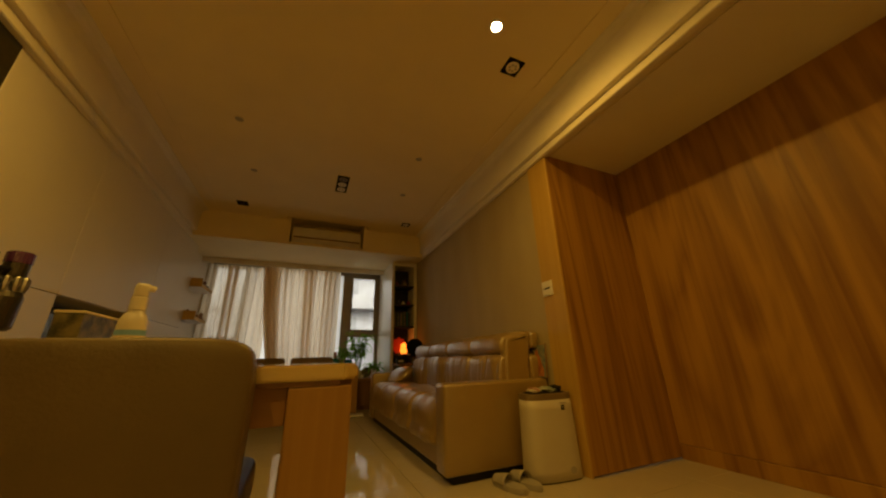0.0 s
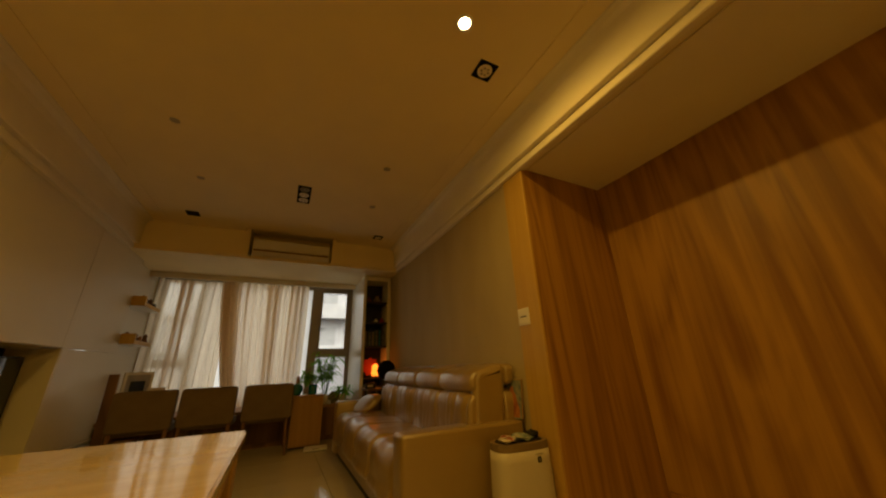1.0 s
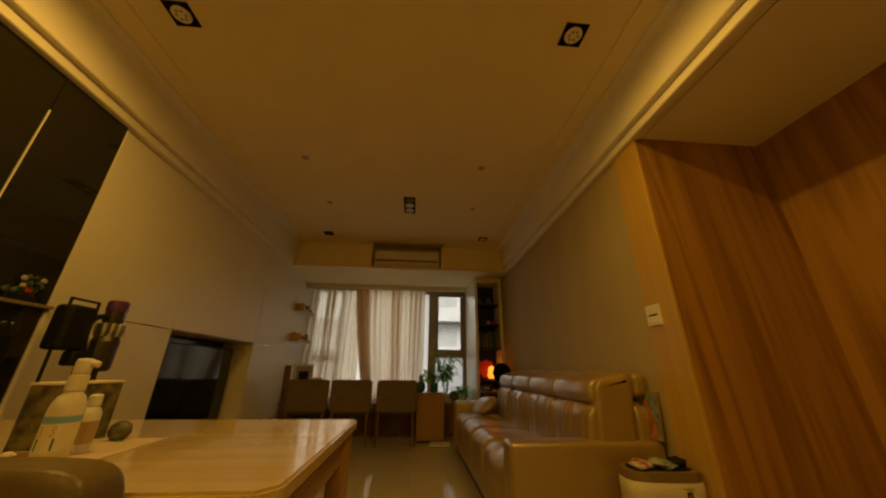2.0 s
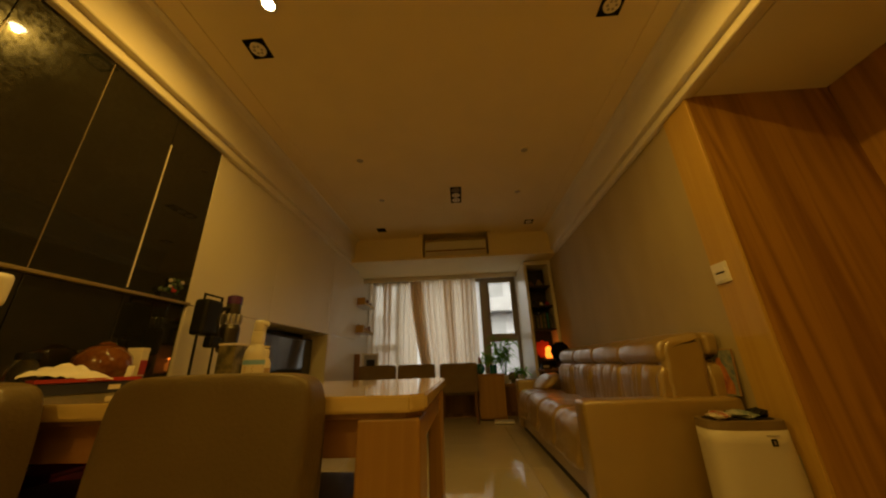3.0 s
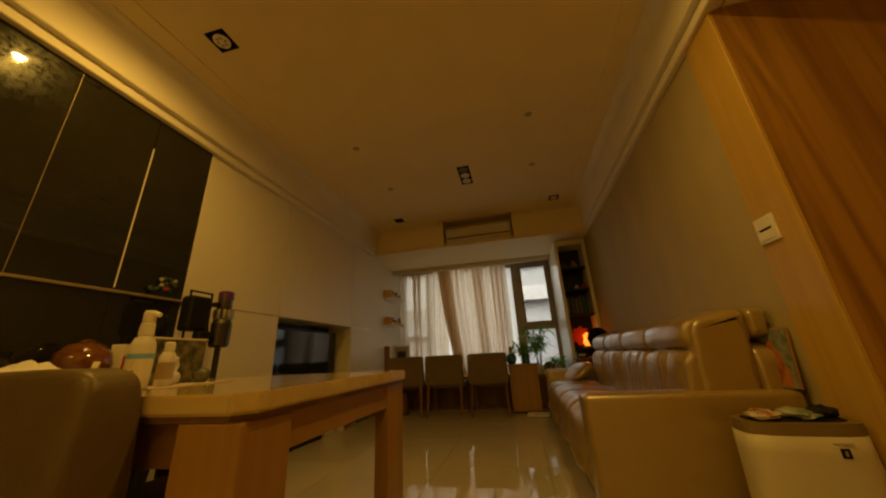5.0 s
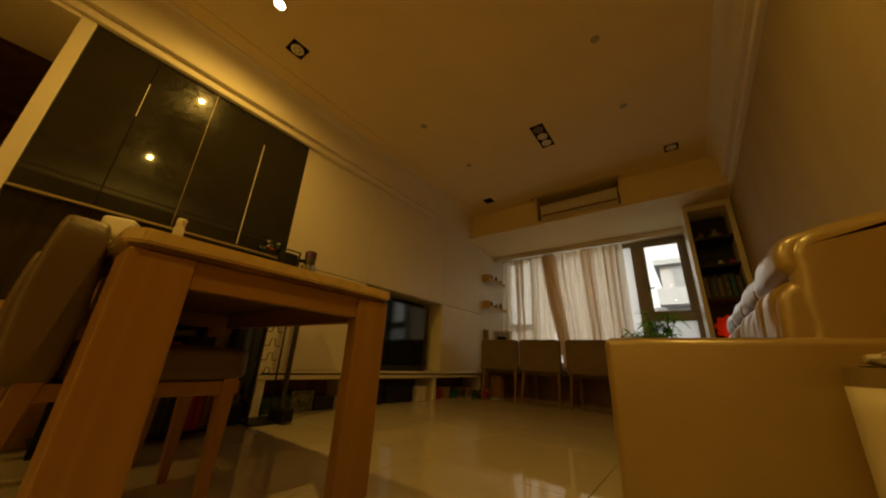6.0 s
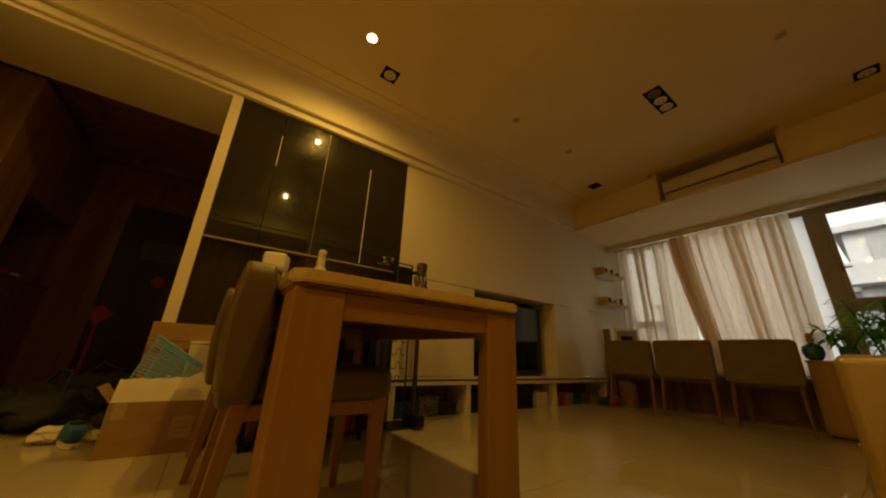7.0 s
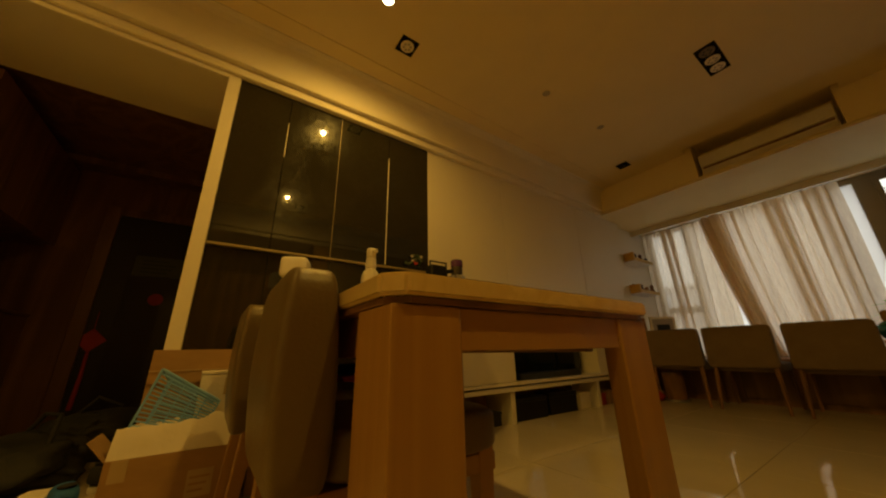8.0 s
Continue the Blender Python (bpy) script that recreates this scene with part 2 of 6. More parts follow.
M = dict(
    ceiling=material("ceiling_paint", (0.86, 0.72, 0.42), 0.75, scale=2.5, second=(0.81, 0.675, 0.385), fine=90, bump=0.03),
    cream=material("cream_paint", (0.82, 0.76, 0.62), 0.6, scale=3, second=(0.78, 0.71, 0.57), fine=80, bump=0.03),
    lacquer=material("white_lacquer", (0.76, 0.70, 0.57), 0.32, scale=1.5, second=(0.72, 0.66, 0.53), fine=25, bump=0.015, rand=0.02),
    paper=material("beige_wallpaper", (0.47, 0.38, 0.20), 0.7, scale=4, second=(0.42, 0.33, 0.17), fine=160, bump=0.12, stretch=(1, 1, 0.4)),
    tile=material("polished_tile", (0.575, 0.50, 0.37), 0.042, scale=3.0, second=(0.53, 0.465, 0.345), fine=18, bump=0.004, rand=0.03, mix=0.4, spec=0.75),
    grout=material("grout", (0.30, 0.26, 0.20), 0.85, fine=120, bump=0.1),
    oak=timber("oak_veneer", (0.42, 0.22, 0.033), (0.235, 0.104, 0.014), "z", 0.45, ring=1.9, waves=5.0, streaks=17, fibre=0.95, low=0.38, high=0.78),
    oak_light=timber("oak_edge_strip", (0.55, 0.35, 0.075), (0.50, 0.305, 0.060), "z", 0.45, ring=9),
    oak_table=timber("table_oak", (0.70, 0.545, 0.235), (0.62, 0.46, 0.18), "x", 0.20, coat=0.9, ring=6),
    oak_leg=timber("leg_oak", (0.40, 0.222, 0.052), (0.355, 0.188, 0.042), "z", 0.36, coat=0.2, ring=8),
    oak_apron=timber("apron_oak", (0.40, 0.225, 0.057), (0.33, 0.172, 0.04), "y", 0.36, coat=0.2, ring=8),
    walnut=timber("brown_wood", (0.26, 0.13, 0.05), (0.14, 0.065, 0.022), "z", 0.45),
    wood_x=timber("wood_lengthwise", (0.42, 0.22, 0.075), (0.27, 0.125, 0.035), "x", 0.4),
    glass_black=smeared_glass("black_glass", (0.014, 0.014, 0.008)),
    brass=material("champagne_trim", (0.33, 0.26, 0.14), 0.45, metal=0.4, fine=60, bump=0.02),
    black=material("black_plastic", (0.010, 0.010, 0.010), 0.45, spec=0.3, fine=100, bump=0.05),
    screen=material("screen_glass", (0.003, 0.008, 0.010), 0.07, fine=5, bump=0.0, spec=0.55),
    white=material("white_plastic", (0.78, 0.75, 0.70), 0.35, second=(0.74, 0.70, 0.64), fine=70, bump=0.02),
    steel=material("steel", (0.55, 0.55, 0.55), 0.3, metal=1.0, fine=90, bump=0.02),
    frame=material("window_aluminium", (0.30, 0.25, 0.18), 0.45, metal=0.15, second=(0.26, 0.22, 0.155), fine=120, bump=0.03),
    sofa=material("beige_leather", (0.32, 0.208, 0.045), 0.42, scale=5, second=(0.275, 0.175, 0.037), fine=75, bump=0.10, spec=0.9, coat=1.0, coat_rough=0.28, coat_ior=1.85),
    chair=material("taupe_leather", (0.158, 0.112, 0.043), 0.40, scale=6, second=(0.130, 0.090, 0.034), fine=110, bump=0.14),
    cloth=material("taupe_cloth", (0.195, 0.140, 0.078), 0.85, scale=9, second=(0.16, 0.112, 0.062), fine=240, bump=0.3),
    cloth_dark=material("dark_cloth", (0.03, 0.03, 0.028), 0.85, second=(0.015, 0.015, 0.016), fine=150, bump=0.3),
    curtain=cloth_curtain("curtain_cloth", (0.72, 0.59, 0.41), (0.94, 0.83, 0.64), 0.70, (60, 60, 9), sheer=0.15),
    card=material("cardboard", (0.40, 0.24, 0.10), 0.85, scale=8, second=(0.34, 0.20, 0.08), fine=90, bump=0.12, stretch=(1, 1, 3)),
    sheet=material("white_paper", (0.80, 0.74, 0.66), 0.8, scale=10, second=(0.72, 0.66, 0.56), fine=60, bump=0.12),
    tape=material("parcel_tape", (0.52, 0.38, 0.20), 0.3, fine=50, bump=0.03),
    blue=material("blue_plastic", (0.24, 0.48, 0.92), 0.4, second=(0.20, 0.42, 0.82), fine=80, bump=0.05),
    shoe_blue=material("blue_cloth", (0.03, 0.16, 0.50), 0.7, second=(0.02, 0.11, 0.38), fine=120, bump=0.2),
    teal=material("teal_glaze", (0.025, 0.22, 0.27), 0.2, second=(0.015, 0.13, 0.17), scale=12, coat=0.5, bump=0.02),
    olive=material("olive_brown_plastic", (0.22, 0.155, 0.07), 0.4, second=(0.19, 0.13, 0.055), fine=80, bump=0.04),
    red=material("red_paper", (0.42, 0.03, 0.02), 0.6, fine=60, bump=0.05),
    navy=material("navy_card", (0.03, 0.035, 0.09), 0.5, fine=60, bump=0.05),
    door=material("dark_door", (0.012, 0.010, 0.008), 0.5, second=(0.008, 0.0065, 0.005), scale=4, stretch=(4, 4, 0.5), fine=60, bump=0.05),
    plaque=material("grey_green_plaque", (0.07, 0.095, 0.06), 0.5, fine=40, bump=0.05),
    leaf=cloth_curtain("leaf", (0.17, 0.40, 0.05), (0.30, 0.62, 0.11), 0.5, (12, 12, 12)),
    stem=material("green_stem", (0.06, 0.14, 0.03), 0.5, bump=0.1, fine=50),
    leaf_dark=material("dark_leaf", (0.02, 0.055, 0.02), 0.5, bump=0.1),
    amber=material("amber_glass", (0.24, 0.085, 0.018), 0.12, second=(0.10, 0.03, 0.006), scale=25, fine=40, bump=0.3, coat=0.8),
    clear=material("clear_glass", (0.9, 0.92, 0.9), 0.03, bump=0.0, trans=1.0),
    purple=material("purple_plastic", (0.10, 0.03, 0.14), 0.25, bump=0.02, coat=0.5),
    gunmetal=material("gunmetal", (0.10, 0.09, 0.075), 0.3, metal=0.8, fine=80, bump=0.05),
    casing=material("warm_white_casing", (0.60, 0.54, 0.42), 0.4, second=(0.57, 0.51, 0.39), fine=70, bump=0.02),
    packet=material("snack_wrapper", (0.62, 0.56, 0.46), 0.3, second=(0.32, 0.04, 0.02), scale=26, fine=60, bump=0.1, mix=0.12),
    pouch=material("foil_pouch", (0.42, 0.42, 0.34), 0.3, second=(0.14, 0.20, 0.17), scale=22, fine=60, bump=0.1, mix=0.2),
    crepe=material("red_crepe_paper", (0.45, 0.03, 0.016), 0.7, fine=60, bump=0.15),
    mat_pink=material("pale_pink_paper", (0.62, 0.49, 0.41), 0.8, fine=60, bump=0.05),
    tissue=material("tissue_paper", (0.86, 0.82, 0.76), 0.85, scale=10, second=(0.80, 0.75, 0.68), fine=60, bump=0.06),
    canvas=material("canvas_grey_green", (0.27, 0.26, 0.18), 0.6, second=(0.10, 0.14, 0.17), scale=38, fine=60, bump=0.12, mix=0.3),
    print=material("marbled_print", (0.22, 0.19, 0.09), 0.45, second=(0.035, 0.04, 0.025), scale=28, fine=90, bump=0.04, mix=0.25),
    art=material("painted_canvas", (0.52, 0.20, 0.04), 0.6, second=(0.20, 0.045, 0.02), scale=30, fine=60, bump=0.12, mix=0.35, stretch=(1, 1, 0.6)),
    building=material("facade_render", (0.42, 0.42, 0.43), 0.8, second=(0.36, 0.36, 0.375), scale=0.6, fine=8, bump=0.05),
    building_dark=material("facade_glass", (0.27, 0.275, 0.285), 0.25, fine=6, bump=0.02),
    street=material("street", (0.06, 0.06, 0.06), 0.9, scale=0.4, fine=12, bump=0.1),
    grey=material("grey_felt", (0.05, 0.05, 0.048), 0.8, fine=120, bump=0.25),
    slipper=material("grey_foam", (0.42, 0.38, 0.32), 0.7, fine=140, bump=0.1),
    lit=glow("lit_lamp", (1.0, 0.78, 0.45), 40.0),
    salt=glow("salt_lamp_glow", (1.0, 0.24, 0.02), 2.2),
    matte=material("matte_black", (0.006, 0.006, 0.006), 0.9, spec=0.1, fine=90, bump=0.03),
    lens=material("lamp_lens", (0.86, 0.80, 0.66), 0.35, second=(0.80, 0.73, 0.58), scale=60, fine=140, bump=0.2),
    frost=cloth_curtain("frosted_glass", (0.90, 0.92, 0.93), (0.94, 0.95, 0.96), 0.85, (9, 9, 9)),
)


# ---- mesh helpers ----
def mesh_of(name, bm, mat, smooth=False):
    me = bpy.data.meshes.new(name)
    bmesh.ops.recalc_face_normals(bm, faces=bm.faces)
    bm.to_mesh(me)
    bm.free()
    me.materials.append(mat)
    if smooth:
        me.shade_smooth()
    return me


def part(name, bm, mat, parent=None, label="", smooth=False, at=None):
    ob = new(name, mesh_of(name, bm, mat, smooth))
    if parent is not None:
        ob.parent = parent
    if at is not None:
        ob.matrix_basis = at
    return tagged(ob, label=label)


def thing(name, label, category, at=(0, 0, 0), turn=0.0, group="", kind=""):
    ob = new(name)
    ob.empty_display_size = 0.1
    ob.matrix_basis = pose(*at, 0, 0, turn)
    return tagged(ob, label, category, group, kind)


def add_box(bm, x0, x1, y0, y1, z0, z1, bevel=0.0, seg=2):
    made = bmesh.ops.create_cube(bm, size=1)["verts"]
    for v in made:
        v.co = Vector(((x0 + x1) / 2 + v.co.x * (x1 - x0), (y0 + y1) / 2 + v.co.y * (y1 - y0), (z0 + z1) / 2 + v.co.z * (z1 - z0)))
    if bevel:
        edges = list({e for v in made for e in v.link_edges})
        bmesh.ops.bevel(bm, geom=edges, offset=bevel, segments=seg, affect="EDGES", profile=0.5)
    return bm


def box(x0, x1, y0, y1, z0, z1, bevel=0.0, seg=2):
    return add_box(bmesh.new(), x0, x1, y0, y1, z0, z1, bevel, seg)


def boxes(*rows, bevel=0.0):
    bm = bmesh.new()
    for r in rows:
        add_box(bm, *r, bevel=bevel)
    return bm


def lathe(profile, steps=24, cx=0.0, cy=0.0):
    """Turn (radius, height) pairs round the z axis."""
    bm = bmesh.new()
    rings = []
    for r, z in profile:
        rings.append([bm.verts.new((cx + max(r, 1e-4) * math.cos(2 * math.pi * k / steps), cy + max(r, 1e-4) * math.sin(2 * math.pi * k / steps), z)) for k in range(steps)])
    for a, b in zip(rings, rings[1:]):
        for k in range(steps):
            bm.faces.new((a[k], a[(k + 1) % steps], b[(k + 1) % steps], b[k]))
    bm.faces.new(rings[0]), bm.faces.new(rings[-1])
    return bm


def add_tube(bm, points, radius, steps=8, taper=1.0):
    pts = [Vector(p) for p in points]
    rings = []
    for i, p in enumerate(pts):
        d = (pts[min(i + 1, len(pts) - 1)] - pts[max(i - 1, 0)]).normalized()
        u = d.cross(Vector((0.31, 0.17, 0.93)))
        u = (u if u.length > 0.05 else d.cross(Vector((1, 0, 0)))).normalized()
        w = d.cross(u)
        r = radius * (1 + (taper - 1) * i / max(len(pts) - 1, 1))
        rings.append([bm.verts.new(p + r * (math.cos(2 * math.pi * k / steps) * u + math.sin(2 * math.pi * k / steps) * w)) for k in range(steps)])
    for a, b in zip(rings, rings[1:]):
        for k in range(steps):
            bm.faces.new((a[k], a[(k + 1) % steps], b[(k + 1) % steps], b[k]))
    bm.faces.new(rings[0]), bm.faces.new(rings[-1])
    return bm


def tube(points, radius, steps=8, taper=1.0):
    return add_tube(bmesh.new(), points, radius, steps, taper)


def prism(outline, z0, z1, bevel=0.0):
    """An outline of (x, y), raised from z0 to z1."""
    bm = bmesh.new()
    low = [bm.verts.new((x, y, z0)) for x, y in outline]
    high = [bm.verts.new((x, y, z1)) for x, y in outline]
    bm.faces.new(low), bm.faces.new(high)
    for i in range(len(low)):
        j = (i + 1) % len(low)
        bm.faces.new((low[i], low[j], high[j], high[i]))
    if bevel:
        bmesh.ops.bevel(bm, geom=list(bm.edges), offset=bevel, segments=2, affect="EDGES")
    return bm


def cushion(x0, x1, y0, y1, z0, z1, power=4.0, n=14, puff=0.0, wrinkle=0.0, seed=0, lean=0.0):
    """A stuffed block: a cube pressed into a rounded box, with folds."""
    bm = bmesh.new()
    bmesh.ops.create_cube(bm, size=2)
    bmesh.ops.subdivide_edges(bm, edges=list(bm.edges), cuts=n, use_grid_fill=True)
    for v in bm.verts:
        c = v.co
        s = (abs(c.x) ** power + abs(c.y) ** power + abs(c.z) ** power) ** (-1 / power)
        c *= s
        if puff:
            c.y *= 1 + puff * (1 - c.x ** 2) * (1 - c.z ** 2)
        q = Vector((x0 + (c.x + 1) / 2 * (x1 - x0), y0 + (c.y + 1) / 2 * (y1 - y0), z0 + (c.z + 1) / 2 * (z1 - z0)))
        if wrinkle:
            q += wrinkle * noise.noise_vector(Vector((q.x * 5 + seed * 3.1, q.y * 5, q.z * 5)))
        q.y += lean * (q.z - z0)
        v.co = q
    return bm


def warp(bm, f):
    for v in bm.verts:
        v.co = Vector(f(v.co))
    return bm


def leaf_blade(bm, base, way, length, width, droop):
    way = Vector(way).normalized()
    side = way.cross(Vector((0, 0, 1)))
    side = (side if side.length > 0.01 else Vector((1, 0, 0))).normalized()
    rows = []
    for i, w in enumerate((0.25, 0.9, 1.0, 0.65, 0.05)):
        f = i / 4
        p = Vector(base) + way * length * f + Vector((0, 0, -droop * length * f * f))
        rows.append((bm.verts.new(p - side * width * w), bm.verts.new(p + Vector((0, 0, -0.12 * width))), bm.verts.new(p + side * width * w)))
    for a, b in zip(rows, rows[1:]):
        bm.faces.new((a[0], a[1], b[1], b[0])), bm.faces.new((a[1], a[2], b[2], b[1]))


def here(t):
    """For parts drawn in room coordinates under an unturned thing."""
    return Matrix.Translation(-t.matrix_basis.translation)


def structure(name, bm, mat, label, category):
    return tagged(part(name, bm, mat), label, category, kind="structure")


# ---- the room ----
WEST, EAST, NORTH, SOUTH = -1.40, 1.965, 6.63, -1.80
SOFFIT, BAY, BACK, HALL_END = 2.42, 5.15, 2.86, -3.60
HALL_S, HALL_N = -0.62, 0.67

floor = structure("floor", box(HALL_END - 0.2, BACK + 0.2, SOUTH - 0.1, NORTH + 0.1, -0.12, -0.004), M["grout"], "polished cream stone floor tiles with thin joints", "floor")
NOTCH = (-0.245, 0.950, 5.035)
structure("ceiling", boxes(
    (WEST - 0.6, EAST + 0.1, SOUTH - 0.1, NOTCH[2], CEIL, CEIL + 0.1),
    (WEST - 0.6, NOTCH[0], NOTCH[2], BAY + 0.05, CEIL, CEIL + 0.1), (NOTCH[1], EAST + 0.1, NOTCH[2], BAY + 0.05, CEIL, CEIL + 0.1),
    (NOTCH[0] - 0.1, NOTCH[1] + 0.1, NOTCH[2] - 0.1, BAY + 0.6, CEIL + 0.1, CEIL + 0.2),
    (-1.175, -1.105, SOUTH, BAY - 0.12, CEIL - 0.008, CEIL), (1.675, 1.745, SOUTH, BAY - 0.12, CEIL - 0.008, CEIL)), M["ceiling"], "plain cream painted plaster ceiling with a low moulded band", "ceiling")


def cornice(wall, way, y0, y1):
    """Plaster cornice: broad cove-topped fascia, deep shadow groove, slim lower strip."""
    outline = [(-0.05, CEIL + 0.01), (0.155, CEIL + 0.01), (0.150, CEIL - 0.012), (0.118, CEIL - 0.022), (0.094, CEIL - 0.05), (0.082, CEIL - 0.10), (0.078, CEIL - 0.19),
               (0.078, 2.492), (0.074, 2.484), (0.030, 2.484), (0.030, 2.470), (0.040, 2.466), (0.040, 2.420), (0.034, 2.414), (0.0, 2.414), (-0.05, 2.43)]
    bm = bmesh.new()
    ends = [[bm.verts.new((wall + way * u, y, z)) for u, z in outline] for y in (y0, y1)]
    for k in range(len(outline)):
        j = (k + 1) % len(outline)
        bm.faces.new((ends[0][k], ends[0][j], ends[1][j], ends[1][k]))
    bm.faces.new(ends[0]), bm.faces.new(ends[1])
    return bm


structure("cornice_west", cornice(WEST, 1, SOUTH, BAY), M["cream"], "stepped cream plaster cornice", "cornice")
structure("cornice_west_backing", box(WEST - 0.4, WEST - 0.05, SOUTH, BAY, SOFFIT, CEIL), M["cream"], "cream plaster bulkhead over the built-in cabinets", "bulkhead")
structure("cornice_east", cornice(EAST, -1, SOUTH, BAY), M["cream"], "stepped cream plaster cornice", "cornice")
structure("beam_north", boxes(
    (-1.5, -0.185, BAY, NORTH + 0.1, SOFFIT, CEIL + 0.1), (0.905, EAST, BAY, NORTH + 0.1, SOFFIT, CEIL + 0.1),
    (-0.185, 0.905, BAY, NORTH + 0.1, SOFFIT, SOFFIT + 0.018), (-0.185, 0.905, BAY + 0.36, NORTH + 0.1, SOFFIT + 0.018, CEIL + 0.1),
    (-1.5, EAST - 0.042, BAY - 0.018, BAY, SOFFIT - 0.004, SOFFIT + 0.022), (-1.36, EAST - 0.042, BAY - 0.010, BAY, SOFFIT + 0.034, SOFFIT + 0.044)), M["ceiling"], "cream plaster beam with a recess", "beam")
structure("curtain_box", boxes((-1.48, 1.495, 6.22, 6.25, 2.34, SOFFIT), (-1.48, -1.47, 6.25, 6.55, 2.34, SOFFIT)), M["cream"], "cream painted curtain pelmet under the beam", "pelmet")

structure("wall_west", box(-1.95, -1.80, HALL_N + 0.1, 5.66, -0.1, 2.5), M["cream"], "cream wall behind the built-in cabinets", "wall")
structure("wall_west_bay", box(-1.68, -1.48, 5.66, NORTH + 0.1, -0.1, 2.5), M["lacquer"], "white painted wall of the window bay", "wall")
structure("wall_east", box(EAST, EAST + 0.15, 2.10, NORTH + 0.1, -0.1, 2.6), M["paper"], "beige textured wallpaper wall behind the sofa", "wall")
structure("wall_south", box(WEST - 0.2, BACK + 0.2, SOUTH - 0.15, SOUTH, -0.1, 2.9), M["cream"], "plain cream wall", "wall")
structure("wall_south_west", box(WEST - 0.2, WEST, SOUTH, HALL_S - 0.06, -0.1, 2.5), M["cream"], "plain cream wall beside the hallway", "wall")
structure("alcove_soffit", box(EAST + 0.06, BACK + 0.1, SOUTH, 2.10, SOFFIT + 0.012, CEIL), M["cream"], "cream lowered ceiling over the wood alcove", "ceiling")
structure("wall_alcove_side", box(EAST + 0.006, BACK + 0.1, 2.012, 2.10, 0.012, SOFFIT + 0.012), M["oak"], "oak veneered side panel of the alcove", "wall")
alcove = structure("wall_alcove", box(BACK + 0.012, BACK + 0.15, SOUTH, 2.012, -0.1, SOFFIT + 0.012), M["walnut"], "oak veneered wall with vertical grain", "wall")
part("panel", box(BACK, BACK + 0.012, SOUTH + 0.01, 2.010, 0.101, SOFFIT + 0.010, 0.002, 1), M["oak"], alcove)
structure("baseboard", box(BACK - 0.008, BACK + 0.012, SOUTH + 0.01, 2.010, 0.0, 0.099, 0.003, 1), M["oak"], "oak veneered skirting board of the alcove", "baseboard")
structure("trim", box(EAST - 0.012, EAST + 0.006, 2.012, 2.245, 0.0, SOFFIT + 0.010, 0.002, 1), M["oak_light"], "pale oak corner strip at the end of the wallpaper", "trim")

# hallway
structure("hall_lintel", box(WEST - 0.03, WEST + 0.016, HALL_S - 0.06, 0.671, SOFFIT - 0.040, SOFFIT - 0.007, 0.003, 1), M["cream"], "cream lintel strip over the hallway opening", "lintel")
structure("hall_ceiling", box(-2.08, WEST - 0.031, HALL_S - 0.5, HALL_N + 0.1, SOFFIT - 0.020, 2.6), M["cream"], "cream lowered ceiling at the hallway opening", "ceiling")
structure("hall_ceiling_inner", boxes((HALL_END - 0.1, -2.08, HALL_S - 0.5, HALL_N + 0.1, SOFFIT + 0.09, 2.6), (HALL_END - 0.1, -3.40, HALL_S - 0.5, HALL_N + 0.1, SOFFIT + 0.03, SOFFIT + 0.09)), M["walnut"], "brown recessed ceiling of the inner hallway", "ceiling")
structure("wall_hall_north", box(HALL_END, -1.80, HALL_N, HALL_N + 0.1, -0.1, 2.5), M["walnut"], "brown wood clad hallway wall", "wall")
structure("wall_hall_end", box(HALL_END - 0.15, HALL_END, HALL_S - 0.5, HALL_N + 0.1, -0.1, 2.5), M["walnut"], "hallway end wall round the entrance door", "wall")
structure("wall_hall_south", box(HALL_END, WEST, HALL_S - 0.45, HALL_S - 0.40, -0.1, 2.5), M["cream"], "hallway wall behind the shoe cabinet", "wall")

# window wall
structure("wall_north", boxes(
    (-1.6, EAST + 0.1, NORTH, NORTH + 0.15, -0.1, 0.47), (-1.6, EAST + 0.1, NORTH, NORTH + 0.15, 2.42, 2.9),
    (-1.6, -1.40, NORTH, NORTH + 0.15, 0.47, 2.42), (1.52, EAST + 0.1, NORTH, NORTH + 0.15, 0.47, 2.42)), M["cream"], "cream window wall", "wall")
win = tagged(new("window_1"), "grey-brown aluminium window with a casement pane", "window", kind="structure")
FY0, FY1 = 6.57, 6.63
part("window_frame", boxes((-1.40, 1.52, FY0, FY1, 2.35, 2.42), (-1.40, 1.52, FY0, FY1, 0.47, 0.54), (-1.40, -1.33, FY0, FY1, 0.54, 2.35),
                           (1.44, 1.52, FY0, FY1, 0.54, 2.35), bevel=0.004), M["frame"], win)
part("mullion", box(0.79, 0.93, FY0 - 0.02, FY1, 0.54, 2.35, 0.006), M["frame"], win)
part("mullion", box(-0.90, -0.82, FY0, FY1, 0.54, 2.35, 0.004), M["frame"], win)
part("transom", box(0.93, 1.44, FY0 - 0.01, FY1, 1.17, 1.27, 0.004), M["frame"], win)
part("transom", box(-1.33, -0.90, FY0, FY1, 1.08, 1.18, 0.004), M["frame"], win)
sash = part("sash", boxes((0.93, 0.975, 6.54, 6.57, 1.27, 2.35), (1.395, 1.44, 6.54, 6.57, 1.27, 2.35), (0.975, 1.395, 6.54, 6.57, 1.27, 1.31), (0.975, 1.395, 6.54, 6.57, 2.305, 2.35), bevel=0.004), M["frame"], win)
part("handle", boxes((0.945, 0.965, 6.515, 6.54, 1.60, 1.70), (0.950, 1.03, 6.500, 6.515, 1.64, 1.658), bevel=0.003), M["gunmetal"], sash, "dark metal casement handle")
